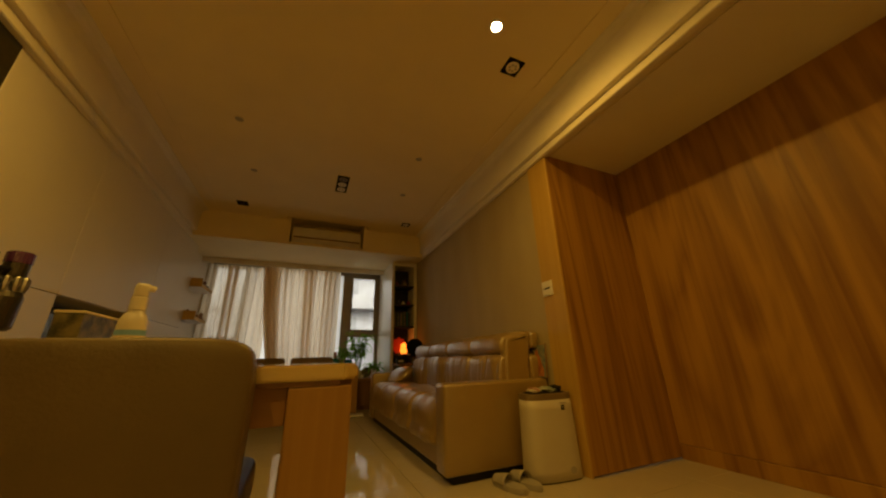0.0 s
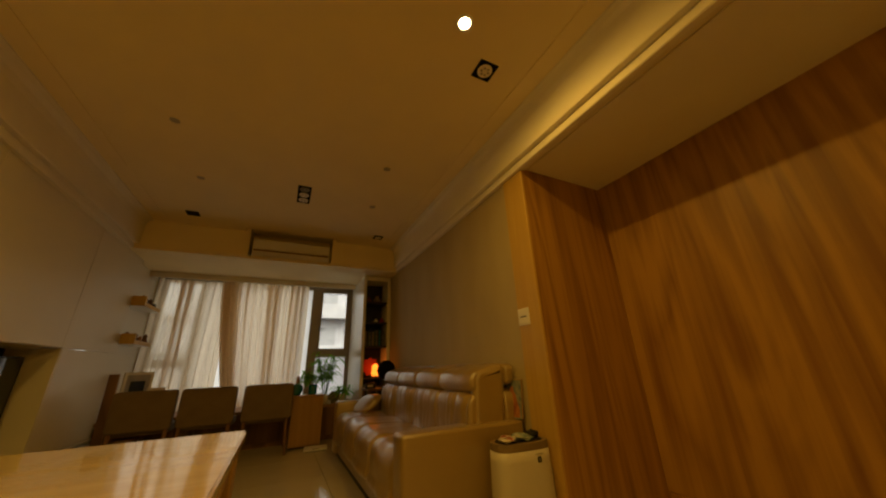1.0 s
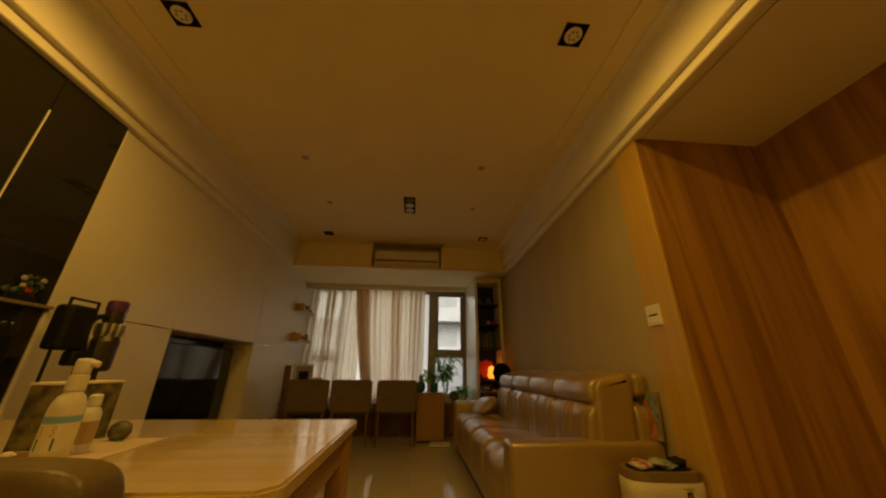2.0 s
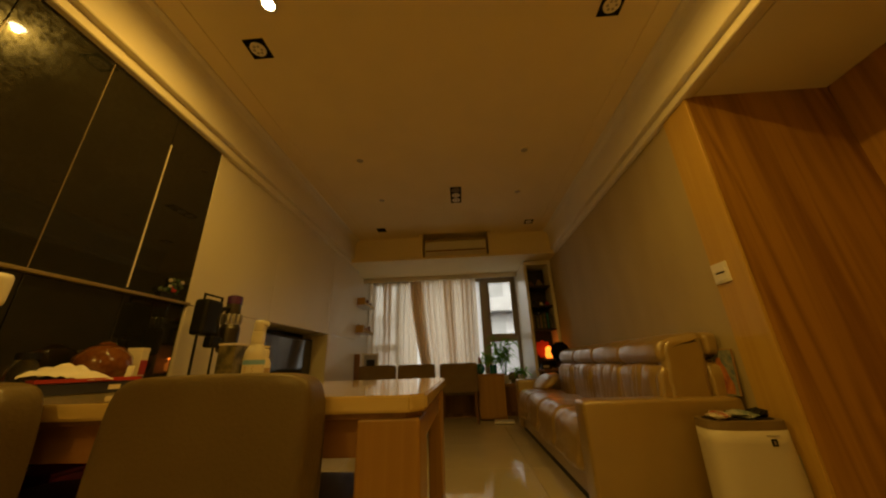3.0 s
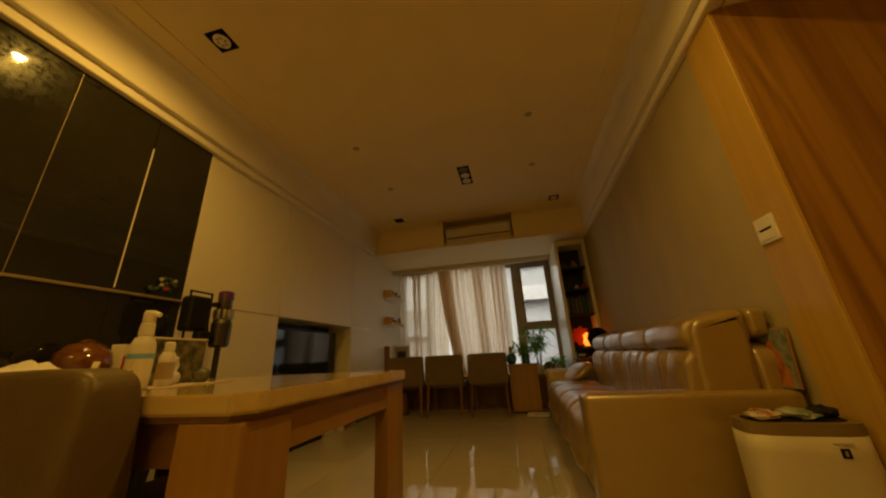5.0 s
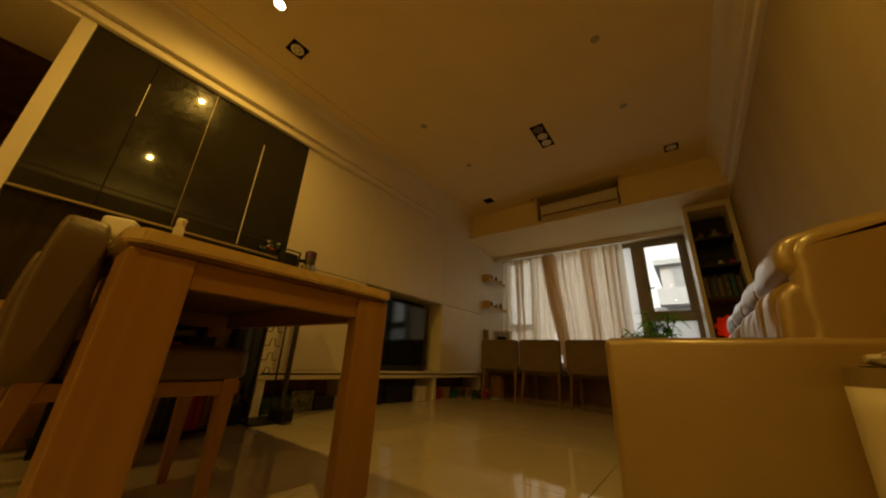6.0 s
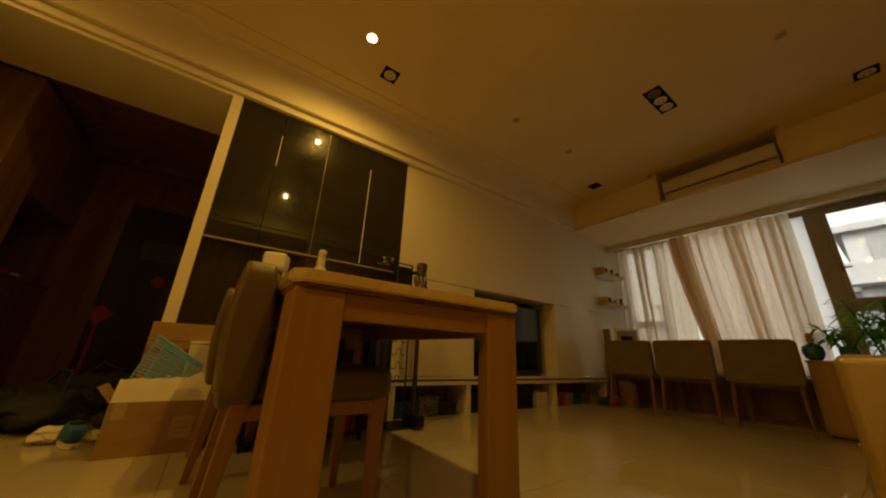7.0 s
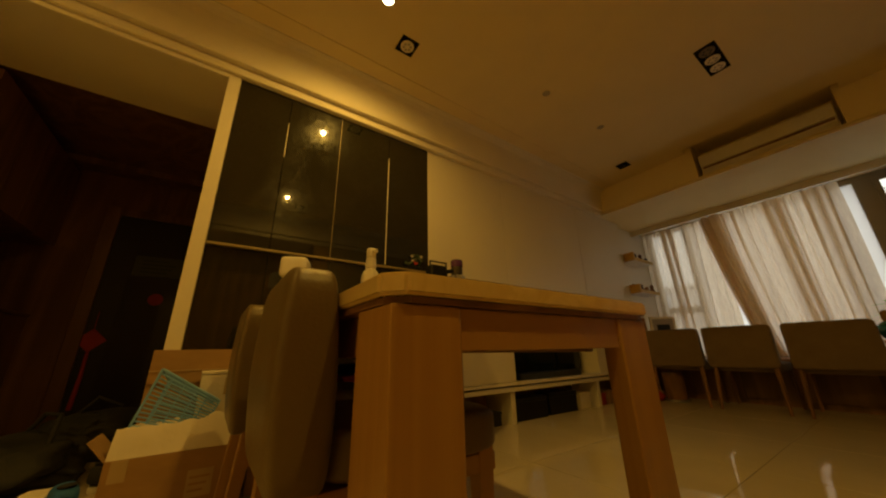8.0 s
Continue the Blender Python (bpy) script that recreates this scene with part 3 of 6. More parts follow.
for x0, x1, z0, z1, mat in ((0.975, 1.395, 1.31, 2.305, "clear"), (0.93, 1.44, 0.54, 1.17, "frost"), (-1.33, -0.90, 0.54, 1.08, "frost"), (-1.33, -0.90, 1.18, 2.35, "clear"),
                            (-0.82, 0.79, 0.54, 2.35, "frost")):
    pane = part("pane", box(x0, x1, 6.59, 6.596, z0, z1), M[mat], win)
    pane.visible_shadow = False

# outside
structure("ground", box(-400, 400, 7.2, 900, -14.2, -14.0), M["street"], "grey street far below the window", "ground")


def tower(x, y, w, d, top, floors, label):
    b = thing("apartment_building", label, "building", (x, y, -14))
    z = 0.0
    part("wall", box(-w / 2, w / 2, 0, d, 0, top), M["building"], b)
    h = top / floors
    for k in range(floors):
        part("balcony", box(-w / 2 - 0.3, w / 2 + 0.3, -1.0, 0, k * h + 0.2, k * h + 1.3, 0.03), M["building"], b)
        for j in range(3):
            cx = -w / 2 + w * (j + 0.5) / 3
            part("window", box(cx - w * 0.11, cx + w * 0.11, -0.06, 0.04, k * h + 1.35, k * h + 2.7), M["building_dark"], b)
    part("roof", boxes((-w / 2 - 0.3, w / 2 + 0.3, -0.4, d, top, top + 0.35), (-w / 6, w / 5, 1, d - 1, top + 0.35, top + 2.6)), M["building"], b)


tower(6.9, 27, 13, 9, 21.5, 7, "pale grey apartment block with banded balconies")
tower(-6.0, 38, 14, 9, 20.0, 6, "grey apartment block in the distance")

# ---- ceiling lamps ----
def square_lamp(x, y, lenses, size, label, dark=()):
    t = thing("recessed_lamp", label, "ceiling lamp", (x, y, CEIL), group="recessed ceiling lamps")
    half, long = size / 2, size / 2 + (lenses - 1) * size * 0.47
    part("frame", boxes((-half, -half + 0.012, -long, long, -0.006, 0.0), (half - 0.012, half, -long, long, -0.006, 0.0),
                        (-half + 0.012, half - 0.012, -long, -long + 0.012, -0.006, 0.0), (-half + 0.012, half - 0.012, long - 0.012, long, -0.006, 0.0)), M["matte"], t)
    part("backing", box(-half + 0.012, half - 0.012, -long + 0.012, long - 0.012, -0.003, -0.0005), M["matte"], t)
    for k in range(lenses):
        cy = (k - (lenses - 1) / 2) * size * 0.92
        r = size * 0.37
        ln = part("lens", lathe([(0.0, -0.010), (r * 0.9, -0.012), (r, -0.009), (r, -0.003)], 20, 0, cy), M["olive" if lenses > 1 else "matte"] if k in dark else M["lens"], t, "dull dark lamp disc" if k in dark else "pale perforated lamp disc")
        for a in range(6):
            part("led", lathe([(0.0, -0.0145), (r * 0.16, -0.0135), (r * 0.18, -0.011)], 8, r * 0.52 * math.cos(a * 1.047), cy + r * 0.52 * math.sin(a * 1.047)), M["slipper"] if k not in dark else M["grey"], ln)


square_lamp(-0.845, 1.71, 1, 0.135, "black square recessed ceiling lamp, switched off")
square_lamp(1.40, 1.62, 1, 0.135, "black square recessed ceiling lamp, switched off")
square_lamp(0.41, 3.80, 3, 0.135, "black recessed ceiling lamp with three discs", (0,))
square_lamp(-0.78, 4.76, 1, 0.13, "black square recessed ceiling lamp near the beam", (0,))
square_lamp(1.50, 4.74, 1, 0.13, "black square recessed ceiling lamp near the beam")
# Two real fittings at the front, two added ones for the rear fill.
for lx, ly, watts in LIT:
    t = thing("downlight", "small round recessed downlight, switched on; the rear pair is added unseen", "ceiling lamp", (lx, ly, CEIL), group="lit downlights")
    part("ring", lathe([(0.050, 0.0), (0.050, -0.006), (0.036, -0.008), (0.032, -0.001)], 28), M["white"], t)
    part("bulb", lathe([(0.0, -0.007), (0.028, -0.005), (0.031, -0.001)], 24), M["lit"], t, "glowing warm lamp disc")
for sx, sy in ((-0.54, 3.82), (-0.56, 2.97), (1.12, 2.97), (1.18, 3.80)):
    t = thing("small_downlight", "tiny unlit round ceiling fitting", "ceiling lamp", (sx, sy, CEIL), group="small ceiling fittings")
    part("ring", lathe([(0.046, 0.0), (0.046, -0.005), (0.038, -0.008), (0.036, -0.003)], 22), M["ceiling"], t)
    part("bulb", lathe([(0.0, -0.006), (0.03, -0.005), (0.036, -0.001)], 18), M["slipper"], t)

# ---- air conditioner ----
ac = thing("air_conditioner", "white wall air conditioner in the beam recess", "air conditioner", (0.36, BAY + 0.36, 2.44))
w = here(ac)
AX0, AX1, AY = -0.155, 0.878, BAY + 0.045
part("body", box(AX0, AX1, AY + 0.022, BAY + 0.34, 2.452, 2.735, 0.020, 3), M["white"], ac, at=w)
part("front_panel", box(AX0 + 0.002, AX1 - 0.002, AY, AY + 0.024, 2.590, 2.738, 0.010, 3), M["white"], ac, at=w)
part("air_outlet", box(AX0 + 0.02, AX1 - 0.02, AY + 0.014, AY + 0.026, 2.566, 2.586), M["walnut"], ac, "dark air outlet slot", at=w)
part("flap", warp(box(AX0 + 0.012, AX1 - 0.012, -0.035, 0.035, -0.005, 0.005, 0.002), lambda c: (c.x, AY + 0.010 + c.y * 0.5, 2.522 + c.z + c.y * 1.0)), M["white"], ac, at=w)
part("lower_lip", box(AX0 + 0.012, AX1 - 0.012, AY - 0.002, AY + 0.02, 2.458, 2.474, 0.004), M["white"], ac, at=w)
part("outlet_gap", box(AX0 + 0.02, AX1 - 0.02, AY + 0.012, AY + 0.022, 2.475, 2.482), M["walnut"], ac, at=w)
part("indicator", box(AX1 - 0.10, AX1 - 0.07, AY - 0.001, AY + 0.004, 2.602, 2.610), M["steel"], ac, at=w)

# ---- black glass cabinet ----
bc = thing("glass_cabinet", "tall built-in cabinet with glossy black glass doors", "cabinet", (-1.6, 1.45, 0))
w = here(bc)
part("body", box(-1.79, WEST - 0.022, 0.742, 2.232, 0.0, SOFFIT - 0.004), M["black"], bc, at=w)
for y0, y1 in ((0.744, 1.061), (1.0635, 1.431), (1.4345, 1.843), (1.8465, 2.232)):
    part("door", box(WEST - 0.020, WEST, y0, y1, 1.246, SOFFIT - 0.006, 0.0015, 1), M["glass_black"], bc, at=w)
    part("door", box(WEST - 0.020, WEST, y0, y1, 0.08, 1.226, 0.0015, 1), M["glass_black"], bc, at=w)
part("rail", box(WEST - 0.020, WEST + 0.024, 0.744, 2.250, 1.228, 1.244, 0.002, 1), M["brass"], bc, "thin champagne metal rail", at=w)
part("door_strip", box(WEST - 0.002, WEST + 0.003, 1.431, 1.4345, 1.25, SOFFIT - 0.02), M["brass"], bc, at=w)
part("door_strip", box(WEST - 0.002, WEST + 0.005, 1.842, 1.8475, 1.26, 2.19), M["cream"], bc, "pale bright strip", at=w)
part("door_strip", box(WEST - 0.002, WEST + 0.004, 1.0605, 1.065, 1.92, 2.20), M["cream"], bc, "pale bright strip", at=w)
part("end_panel", box(-1.79, WEST + 0.014, 0.672, 0.740, 0.0, SOFFIT - 0.002, 0.003), M["cream"], bc, "cream end panel", at=w)
part("end_strip", box(WEST - 0.02, WEST + 0.012, 2.234, 2.250, 0.0, 1.214, 0.002, 1), M["cream"], bc, at=w)

# ---- white wall unit with the television niche ----
tvu = thing("media_wall_unit", "white lacquer wall unit with a television niche", "cabinet", (-1.6, 3.9, 0))
w = here(tvu)
part("back", box(-1.79, -1.76, 2.252, 5.655, 0.0, SOFFIT - 0.004), M["lacquer"], tvu, at=w)
for y0, y1, z0, z1 in ((2.236, 3.165, 1.235, SOFFIT - 0.004), (3.169, 4.534, 1.235, SOFFIT - 0.004), (4.538, 5.655, 1.235, SOFFIT - 0.004),
                       (2.254, 3.148, 0.345, 1.229), (4.562, 5.655, 0.345, 1.229)):
    part("door", box(WEST - 0.022, WEST, y0, y1, z0, z1, 0.0015, 1), M["lacquer"], tvu, at=w)
part("niche_top", box(-1.76, WEST - 0.024, 3.125, 4.58, 1.232, 1.26), M["lacquer"], tvu, at=w)
part("niche_back", box(-1.758, -1.74, 3.167, 4.539, 0.342, 1.231), M["screen"], tvu, "glossy dark niche back", at=w)
part("niche_side", box(-1.76, WEST - 0.002, 3.150, 3.166, 0.345, 1.229), M["lacquer"], tvu, at=w)
part("niche_side", box(-1.76, WEST - 0.002, 4.540, 4.559, 0.345, 1.229), M["lacquer"], tvu, at=w)
part("ledge", box(-1.76, WEST + 0.02, 2.254, 5.655, 0.318, 0.341, 0.003), M["lacquer"], tvu, at=w)
part("ledge", box(-1.76, WEST + 0.010, 2.254, 5.655, 0.268, 0.302, 0.003), M["lacquer"], tvu, at=w)
part("shadow_gap", box(-1.76, WEST - 0.02, 2.254, 5.655, 0.302, 0.318), M["black"], tvu, at=w)
for y in (2.256, 3.09, 4.45, 5.60):
    part("support", box(-1.75, WEST - 0.012, y, y + 0.055, 0.0, 0.268, 0.003), M["lacquer"], tvu, at=w)
part("plinth_back", box(-1.76, -1.735, 2.254, 5.655, 0.0, 0.268), M["walnut"], tvu, at=w)

tv = thing("television", "switched-off black flat television in the niche", "television", (-1.62, 3.78, 0.341))
w = here(tv)
part("screen", box(-1.560, -1.556, 3.20, 4.42, 0.40, 1.14), M["screen"], tv, "glossy dark screen", at=w)
part("bezel", boxes((-1.59, -1.554, 3.188, 3.20, 0.388, 1.152), (-1.59, -1.554, 4.42, 4.432, 0.388, 1.152), (-1.59, -1.554, 3.20, 4.42, 0.388, 0.40), (-1.59, -1.554, 3.20, 4.42, 1.14, 1.152)), M["black"], tv, at=w)
part("casing", box(-1.62, -1.562, 3.2, 4.42, 0.40, 1.14, 0.008), M["black"], tv, at=w)
for y in (3.45, 4.08):
    part("foot", boxes((-1.70, -1.52, y, y + 0.03, 0.3415, 0.352), (-1.61, -1.57, y, y + 0.03, 0.352, 0.40)), M["black"], tv, at=w)
sb = thing("soundbar", "long black soundbar below the television", "loudspeaker", (-1.5, 3.78, 0.341))
part("body", box(-0.04, 0.04, -0.5, 0.5, 0.0, 0.062, 0.012, 3), M["black"], sb)
part("grille", box(0.0405, 0.043, -0.48, 0.48, 0.008, 0.054), M["cloth_dark"], sb)

# boxes and things kept under the unit
rnd = random.Random(4)
for i, (y, d, h, m) in enumerate(((2.36, 0.22, 0.13, "leaf_dark"), (2.60, 0.20, 0.17, "print"), (2.82, 0.2, 0.11, "cloth_dark"), (3.22, 0.42, 0.19, "black"), (3.70, 0.42, 0.2, "black"), (4.2, 0.18, 0.16, "cream"),
                                  (4.56, 0.14, 0.12, "red"), (4.74, 0.16, 0.14, "card"), (4.95, 0.12, 0.1, "teal"), (5.12, 0.16, 0.13, "print"), (5.33, 0.18, 0.11, "card"))):
    t = thing("storage_box", "small %s box kept under the wall unit" % ("dark" if m in ("black", "cloth_dark", "leaf_dark") else "patterned" if m == "print" else "coloured"), "box", (-1.56, y + d / 2, 0.0), rnd.uniform(-4, 4), group="boxes under the wall unit")
    part("body", box(-0.09, 0.09, -d / 2, d / 2, 0, h * 0.8, 0.006), M[m], t)
    part("lid", box(-0.095, 0.095, -d / 2 - 0.004, d / 2 + 0.004, h * 0.8 + 0.001, h, 0.005), M[m], t)

# ---- sofa ----
SX0, SX1, SY0, SY1 = 1.075, 1.945, 2.305, 4.86
sofa = thing("sofa", "long beige leather four-seat sofa with plump headrests", "sofa", (1.5, 3.58, 0))
w = here(sofa)
for y0, y1 in ((SY0, SY0 + 0.17), (SY1 - 0.17, SY1)):
    arm = box(SX0 - 0.01, SX1, y0, y1, 0.045, 0.588, 0.026, 4)
    part("armrest", arm, M["sofa"], sofa, smooth=True, at=w)
    part("arm_piping", tube([(SX0 - 0.004, y0 + 0.02, 0.07), (SX0 - 0.004, y0 + 0.02, 0.55), (SX0 + 0.02, y0 + 0.012, 0.578), (SX1 - 0.03, y0 + 0.012, 0.578)], 0.004, 6), M["sofa"], sofa, at=w)
part("base", box(SX0 + 0.03, SX1, SY0 + 0.16, SY1 - 0.16, 0.05, 0.26, 0.015, 3), M["sofa"], sofa, at=w)
part("plinth", box(SX0 + 0.05, SX1 - 0.03, SY0 + 0.03, SY1 - 0.03, 0.0, 0.05), M["black"], sofa, "black recessed plinth", at=w)
part("back_frame", cushion(1.835, SX1, SY0 + 0.055, 4.50, 0.2, 0.80, 12, 10), M["sofa"], sofa, smooth=True, at=w)
part("back_top", cushion(1.850, SX1 + 0.010, SY0 + 0.050, 4.48, 0.795, 0.958, 7, 12, wrinkle=0.008, seed=3), M["sofa"], sofa, smooth=True, at=w)
seat_w = (SY1 - SY0 - 0.34) / 4


def padded(profile, y0, y1, edge=0.03, puff=0.0, fold=0.0, seam=0.0, seed=0.0, wrinkle=0.004):
    """A stuffed leather block: a side outline (x, z) carried along y, rounded at both ends, with gathers below a seam."""
    count, ring = len(profile), []
    for i in range(count):
        p = [Vector((*profile[(i + k) % count], 0)) for k in (-1, 0, 1, 2)]
        for k in range(6):
            t = k / 6
            ring.append(0.5 * (2 * p[1] + (p[2] - p[0]) * t + (2 * p[0] - 5 * p[1] + 4 * p[2] - p[3]) * t * t + (3 * p[1] - p[0] - 3 * p[2] + p[3]) * t ** 3))
    size = len(ring)
    area = sum(ring[i].x * ring[(i + 1) % size].y - ring[(i + 1) % size].x * ring[i].y for i in range(size))
    turn = 1 if area > 0 else -1
    outward = []
    for i in range(size):
        d = ring[(i + 1) % size] - ring[i - 1]
        outward.append(Vector((d.y, -d.x, 0)).normalized() * turn)
    half, middle = (y1 - y0) / 2, (y0 + y1) / 2
    steps = [half * (1 - edge / half * (1 - math.cos(k * math.pi / 14))) for k in range(8)]
    across = [half - edge - (2 * (half - edge)) * k / 40 for k in range(1, 40)]
    stations = [-d for d in steps] + sorted(across) + steps[::-1]
    bm, rows = bmesh.new(), []
    for y in stations:
        near = max(0.0, 1 - (half - abs(y)) / edge)
        inset, u = edge * (1 - math.sqrt(max(0.0, 1 - near * near))), y / half
        row = []
        for q, o in zip(ring, outward):
            face = max(0.0, -o.x) + 0.6 * max(0.0, o.y)
            push = puff * (1 - u * u) * face - inset
            if fold:
                below = (seam - q.y) / 0.30
                if below > 0:
                    fade = max(0.0, 1 - below) ** 0.6 * min(1.0, below * 9)
                    s = y * (1 + 0.25 * below) * 62 + 2.2 * math.sin(y * 21 + seed) + 1.4 * noise.noise(Vector((y * 9, q.y * 11, seed)))
                    push += fold * face * fade * (abs(math.sin(s * 0.5)) ** 0.7 - 0.6) * (0.6 + noise.noise(Vector((y * 6, q.y * 3, seed + 4))))
                else:
                    push -= fold * 0.5 * face * max(0.0, 1 + below * 9) * (0.5 + noise.noise(Vector((y * 30, q.y * 8, seed))))
            push += wrinkle * noise.noise(Vector((q.x * 9 + seed, y * 9, q.y * 9)))
            c = q + o * push
            row.append(bm.verts.new((c.x, middle + y, c.y)))
        rows.append(row)
    for a, b in zip(rows, rows[1:]):
        for k in range(size):
            bm.faces.new((a[k], a[(k + 1) % size], b[(k + 1) % size], b[k]))
    bm.faces.new(rows[0]), bm.faces.new(rows[-1])
    return bm


SEAT_SIDE = [(1.075, 0.19), (1.062, 0.28), (1.068, 0.38), (1.105, 0.448), (1.19, 0.474), (1.36, 0.470), (1.56, 0.452), (1.74, 0.445), (1.76, 0.32), (1.74, 0.19), (1.4, 0.175)]
BACK_SIDE = [(1.560, 0.43), (1.548, 0.52), (1.553, 0.63), (1.566, 0.722), (1.612, 0.768), (1.70, 0.775), (1.835, 0.770), (1.84, 0.6), (1.80, 0.43), (1.68, 0.41)]
HEAD_SIDE = [(1.640, 0.769), (1.606, 0.776), (1.580, 0.806), (1.584, 0.855), (1.610, 0.896), (1.68, 0.923), (1.77, 0.937), (1.828, 0.938), (1.858, 0.900), (1.852, 0.79), (1.76, 0.772)]
for k in range(4):
    y0 = SY0 + 0.17 + k * seat_w
    part("seat_cushion", padded(SEAT_SIDE, y0 + 0.001, y0 + seat_w - 0.001, 0.05, 0.022, seed=k * 2.3, wrinkle=0.010), M["sofa"], sofa, smooth=True, at=w)
    b0 = SY0 + 0.06 + k * 0.53
    part("back_cushion", padded(BACK_SIDE, b0 + 0.001, b0 + 0.529, 0.034, 0.018, 0.036, 0.758, k * 1.7), M["sofa"], sofa, smooth=True, at=w)
    part("headrest", padded(HEAD_SIDE, b0 + 0.001, b0 + 0.529, 0.028, 0.014, seed=k * 3.1 + 9, wrinkle=0.007), M["sofa"], sofa, "plump shiny headrest", smooth=True, at=w)
GUSSET = [(1.590, 0.43), (1.580, 0.53), (1.585, 0.64), (1.598, 0.74), (1.606, 0.81), (1.610, 0.853), (1.632, 0.891), (1.69, 0.919), (1.77, 0.934), (1.824, 0.936), (1.853, 0.896), (1.842, 0.7), (1.80, 0.43), (1.68, 0.415)]
for y in (SY0 + 0.052, SY0 + 0.06 + 4 * 0.53 - 0.077):
    part("side_gusset", padded(GUSSET, y, y + 0.085, 0.040, 0.0, seed=y, wrinkle=0.014), M["sofa"], sofa, smooth=True, at=w)
small = thing("throw_cushion", "small brown leather cushion propped on the sofa seat", "cushion", (1.40, 4.50, 0.475), 15)
part("cover", warp(cushion(-0.08, 0.08, -0.18, 0.18, 0.0, 0.23, 3.0, 16, wrinkle=0.010, seed=4), lambda c: (c.x + 0.75 * c.z - 0.1, c.y, c.z * 0.8)), M["sofa"], small, smooth=True)

# ---- dining table ----
TX0, TX1, TY0, TY1 = -1.365, 0.31, 1.085, 1.945
table = thing("dining_table", "pale oak dining table with thick square legs and clipped corners", "table", (-0.54, 1.5, 0))
w = here(table)
cut = 0.035
outline = [(TX0 + cut, TY0), (TX1 - cut, TY0), (TX1, TY0 + cut), (TX1, TY1 - cut * 0.3), (TX1 - cut * 0.3, TY1), (TX0 + cut, TY1), (TX0, TY1 - cut), (TX0, TY0 + cut)]
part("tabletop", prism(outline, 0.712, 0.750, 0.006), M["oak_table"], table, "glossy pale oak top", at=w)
part("underframe", prism([(x * 0.985 - 0.008, 1.515 + (y - 1.515) * 0.965) for x, y in outline], 0.700, 0.711), M["walnut"], table, at=w)
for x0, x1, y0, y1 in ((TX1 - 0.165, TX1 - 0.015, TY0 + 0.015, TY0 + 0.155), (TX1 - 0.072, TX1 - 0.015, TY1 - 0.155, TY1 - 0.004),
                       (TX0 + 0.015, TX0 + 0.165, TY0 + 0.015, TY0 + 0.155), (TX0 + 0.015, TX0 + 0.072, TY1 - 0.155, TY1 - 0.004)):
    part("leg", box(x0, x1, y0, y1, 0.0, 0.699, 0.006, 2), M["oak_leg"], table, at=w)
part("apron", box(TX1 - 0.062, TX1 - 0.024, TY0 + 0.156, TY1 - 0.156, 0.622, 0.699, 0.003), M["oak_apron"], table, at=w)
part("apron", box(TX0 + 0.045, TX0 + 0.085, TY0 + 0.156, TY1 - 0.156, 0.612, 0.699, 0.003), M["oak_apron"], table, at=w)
for y in (TY0 + 0.05, TY1 - 0.09):
    part("apron", box(TX0 + 0.181, TX1 - 0.166, y, y + 0.04, 0.612, 0.699, 0.003), M["wood_x"], table, at=w)


# ---- chairs ----
def dining_chair():
    """Back towards -y, base at the middle of the seat."""
    c = thing("dining_chair", "taupe leather dining chair with tapered brown wooden legs", "chair", (0, 0, 0), group="chairs at the dining table")
    back = cushion(-0.227, 0.227, -0.292, -0.193, 0.365, 0.808, 9, 20, wrinkle=0.004, seed=2)
    part("backrest", warp(back, lambda q: (q.x, q.y - 0.016 * math.sin(math.pi * min(1, max(0, (q.z - 0.345) / 0.45))) * (1 if q.y < -0.24 else -0.6) - 0.03 * max(0.0, q.z - 0.5), q.z)), M["chair"], c, smooth=True)
    part("seat", cushion(-0.225, 0.225, -0.2, 0.26, 0.375, 0.485, 7, 12), M["chair"], c, smooth=True)
    part("seat_frame", box(-0.205, 0.205, -0.23, 0.235, 0.335, 0.378, 0.004), M["oak_leg"], c)
    for sx in (-1, 1):
        for sy in (-1, 1):
            leg = box(-0.024, 0.024, -0.024, 0.024, 0, 0.40, 0.004)
            warp(leg, lambda q: (sx * 0.185 + q.x * (0.6 + q.z), sy * 0.215 - 0.012 + q.y * (0.6 + q.z) + (sy * 0.05 * (1 - q.z / 0.4) if sy < 0 else 0.0), q.z))
            part("leg", leg, M["oak_leg"], c)
    return c


first = dining_chair()
first.matrix_basis = pose(-0.15, 1.285, 0)
copy_thing(first, pose(-0.82, 1.255, 0))


def low_chair():
    c = thing("desk_chair", "low-backed taupe cloth chair with slim tapered legs", "chair", (0, 0, 0), group="chairs in front of the window bench")
    back = cushion(-0.278, 0.278, -0.05, 0.03, 0.40, 0.81, 16, 14)
    part("backrest", back, M["cloth"], c, smooth=True)
    part("seat", cushion(-0.27, 0.27, 0.0, 0.46, 0.36, 0.455, 8, 10), M["cloth"], c, smooth=True)
    for sx in (-1, 1):
        for y, dy in ((-0.01, -0.06), (0.42, 0.03)):
            part("leg", tube([(sx * 0.235, y, 0.40), (sx * 0.25, y + dy, 0.0)], 0.021, 10, 0.6), M["walnut"], c)
    return c


one = low_chair()
one.matrix_basis = pose(-0.905, 5.31, 0, 0, 0, 1)
copy_thing(one, pose(-0.312, 5.31, 0, 0, 0, -1))
copy_thing(one, pose(0.315, 5.31, 0, 0, 0, 1))

